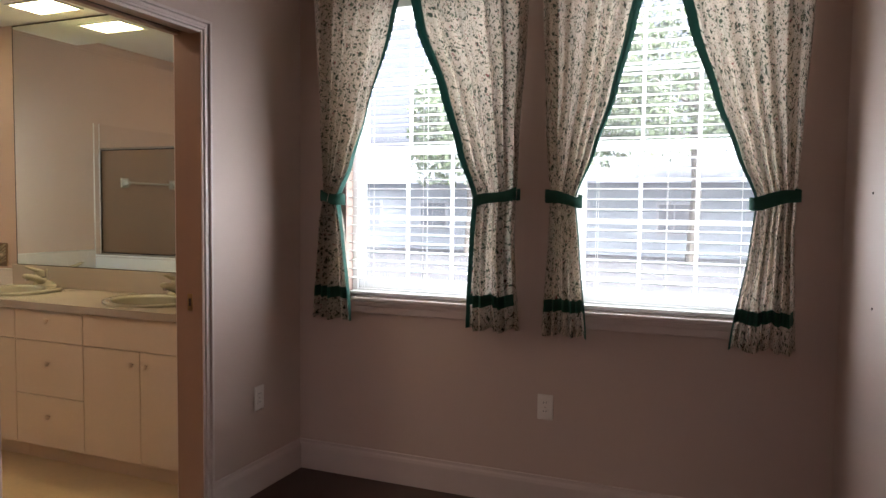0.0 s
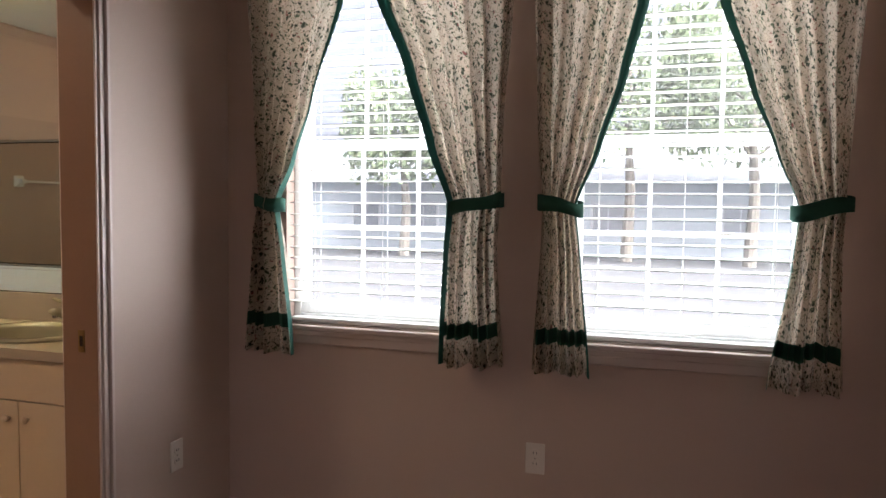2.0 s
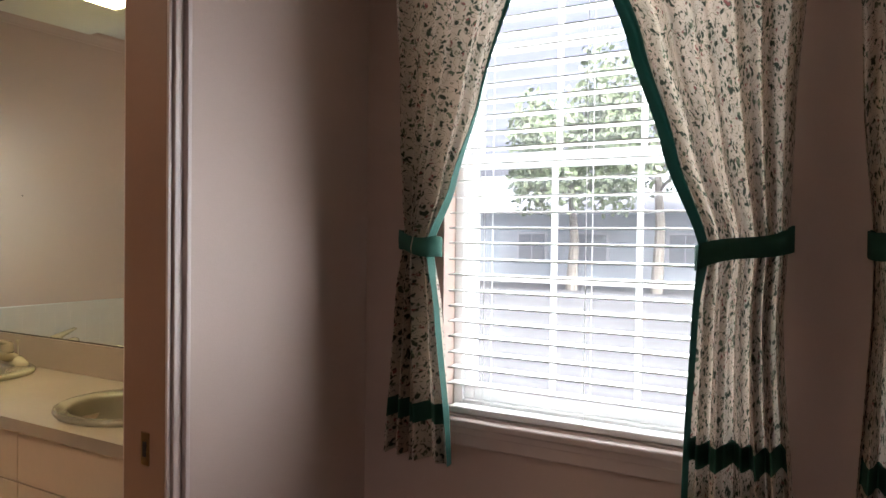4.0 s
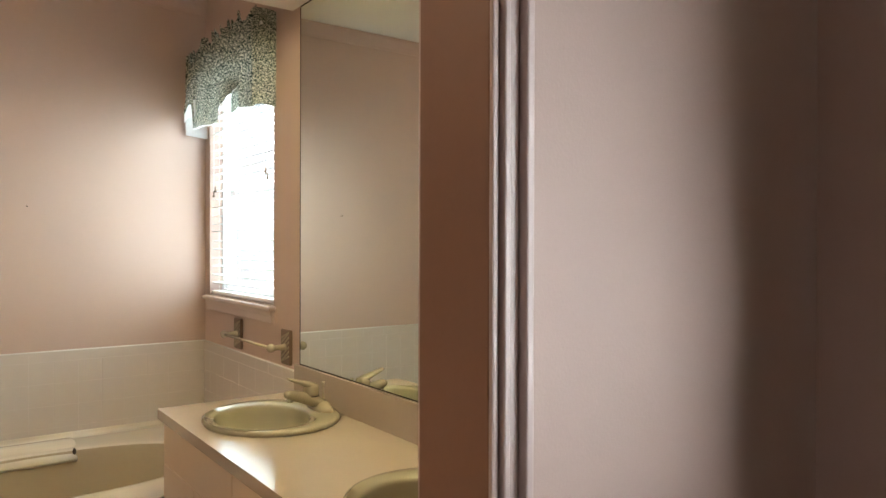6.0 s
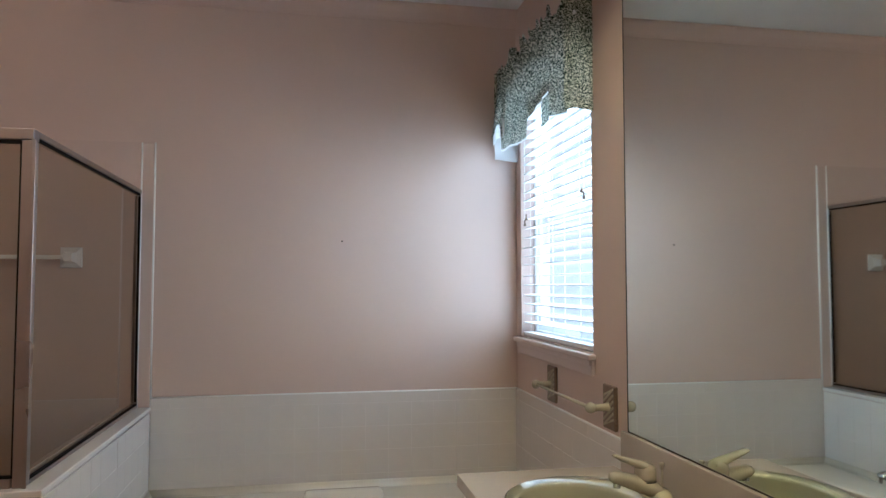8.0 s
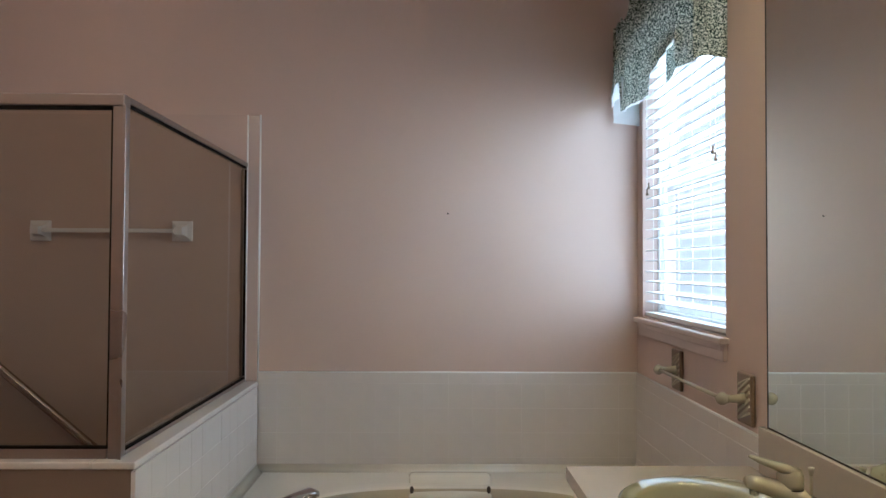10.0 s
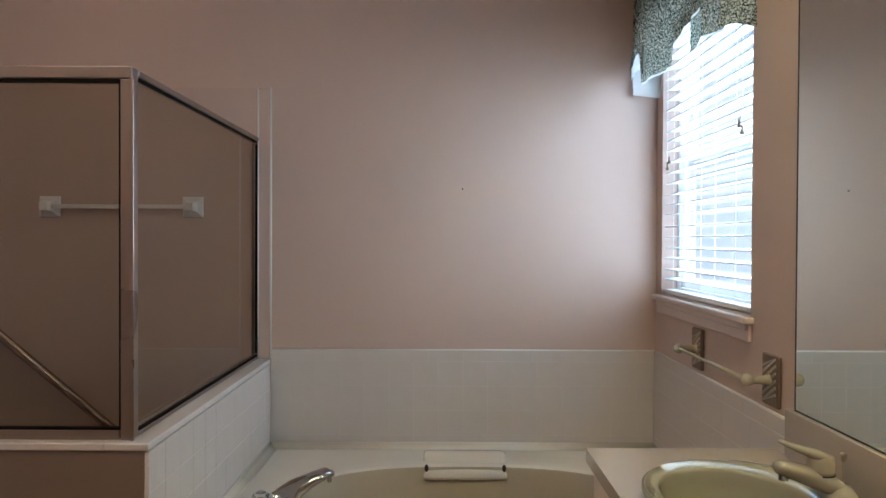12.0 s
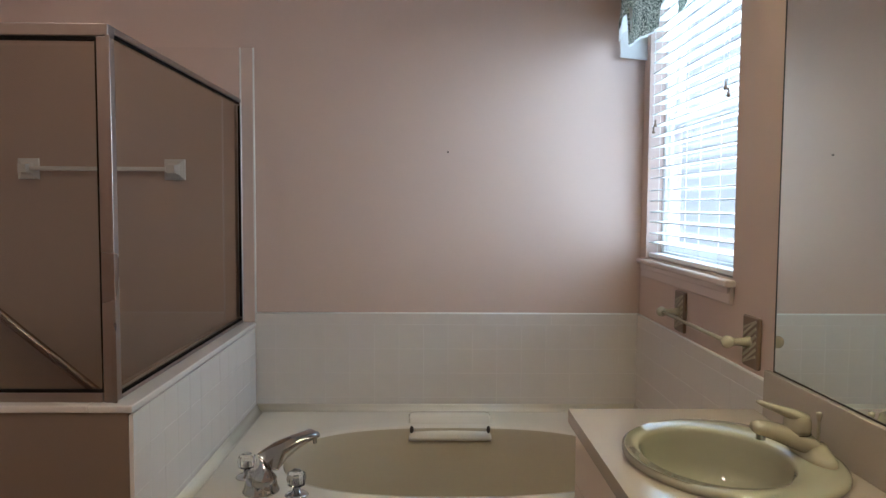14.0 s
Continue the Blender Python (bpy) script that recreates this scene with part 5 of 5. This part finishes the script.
def tiled(name, axis, at, u0, u1, z0, z1, out, start, label, trim=True, glaze=TILE):
    lo, hi = (at + out * 0.0005, at + out * 0.0112) if out > 0 else (at + out * 0.0112, at + out * 0.0005)
    bed = box(u0, u1, lo, hi, z0, z1 - 0.004) if axis == "x" else box(lo, hi, u0, u1, z0, z1 - 0.004)
    wall = tagged(part(name, bed, GROUT), label, "tile", kind="structure")
    P = 0.1085
    top = z1
    if trim:
        u = start - math.ceil((start - u0) / 0.1524) * 0.1524
        while u < u1 - 0.004:
            a, b = max(u, u0), min(u + 0.1524, u1)
            if b - a > 0.006:
                tile(wall, axis, at, a, b, top - 0.047, top, out, glaze)
            u += 0.1524
        top -= 0.047
    z = top
    while z > z0 + 0.006:
        zz = max(z - P, z0)
        u = start - math.ceil((start - u0) / P) * P
        while u < u1 - 0.004:
            a, b = max(u, u0), min(u + P, u1)
            if b - a > 0.006:
                tile(wall, axis, at, a, b, zz, z, out, glaze)
            u += P
        z -= P
    return wall


tiled("trim_tile_west", "y", F, 1.409, W - 0.001, TUBZ + 0.004, TZ, 1, 2.254, "white square wall tiles behind the tub")
tiled("trim_tile_north", "x", W, F + 0.013, -4.192, TUBZ + 0.004, TZ, -1, F + 0.013, "white square wall tiles beside the tub")
tiled("trim_tile_half_wall", "x", 1.396, F + 0.013, -4.10, TUBZ + 0.004, HALF - 0.022, 1, -4.10, "white square tiles on the low shower wall", False)
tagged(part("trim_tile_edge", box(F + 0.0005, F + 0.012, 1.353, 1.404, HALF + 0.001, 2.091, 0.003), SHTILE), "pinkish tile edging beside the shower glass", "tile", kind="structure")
# white for the bright highlight lines on the rounded tile edges
BEAD = mat("edge_highlight_white", (0.80, 0.79, 0.77), 0.25, var=0.03, bump=0.02)


def bead(a, b, label):
    """A thin white rod along an edge of the tile, in place of its highlight."""
    tagged(part("trim_edge_highlight", rod(a, b, 0.0042, n=12), BEAD, smooth=True), label, "trim", kind="structure")


bead((F + 0.006, 1.412, TZ + 0.002), (F + 0.006, W - 0.008, TZ + 0.002), "white bead drawn as the highlight along the top of the wall tile")
bead((F + 0.014, W - 0.006, TZ + 0.002), (-4.195, W - 0.006, TZ + 0.002), "white bead drawn as the highlight along the top of the wall tile")
bead((F + 0.007, 1.4075, HALF + 0.002), (F + 0.007, 1.4075, 2.093), "white bead drawn as the highlight down the tile edging")
bead((F + 0.011, 1.352, HALF + 0.002), (F + 0.011, 1.352, 2.091), "white bead drawn as the highlight down the tile edging")
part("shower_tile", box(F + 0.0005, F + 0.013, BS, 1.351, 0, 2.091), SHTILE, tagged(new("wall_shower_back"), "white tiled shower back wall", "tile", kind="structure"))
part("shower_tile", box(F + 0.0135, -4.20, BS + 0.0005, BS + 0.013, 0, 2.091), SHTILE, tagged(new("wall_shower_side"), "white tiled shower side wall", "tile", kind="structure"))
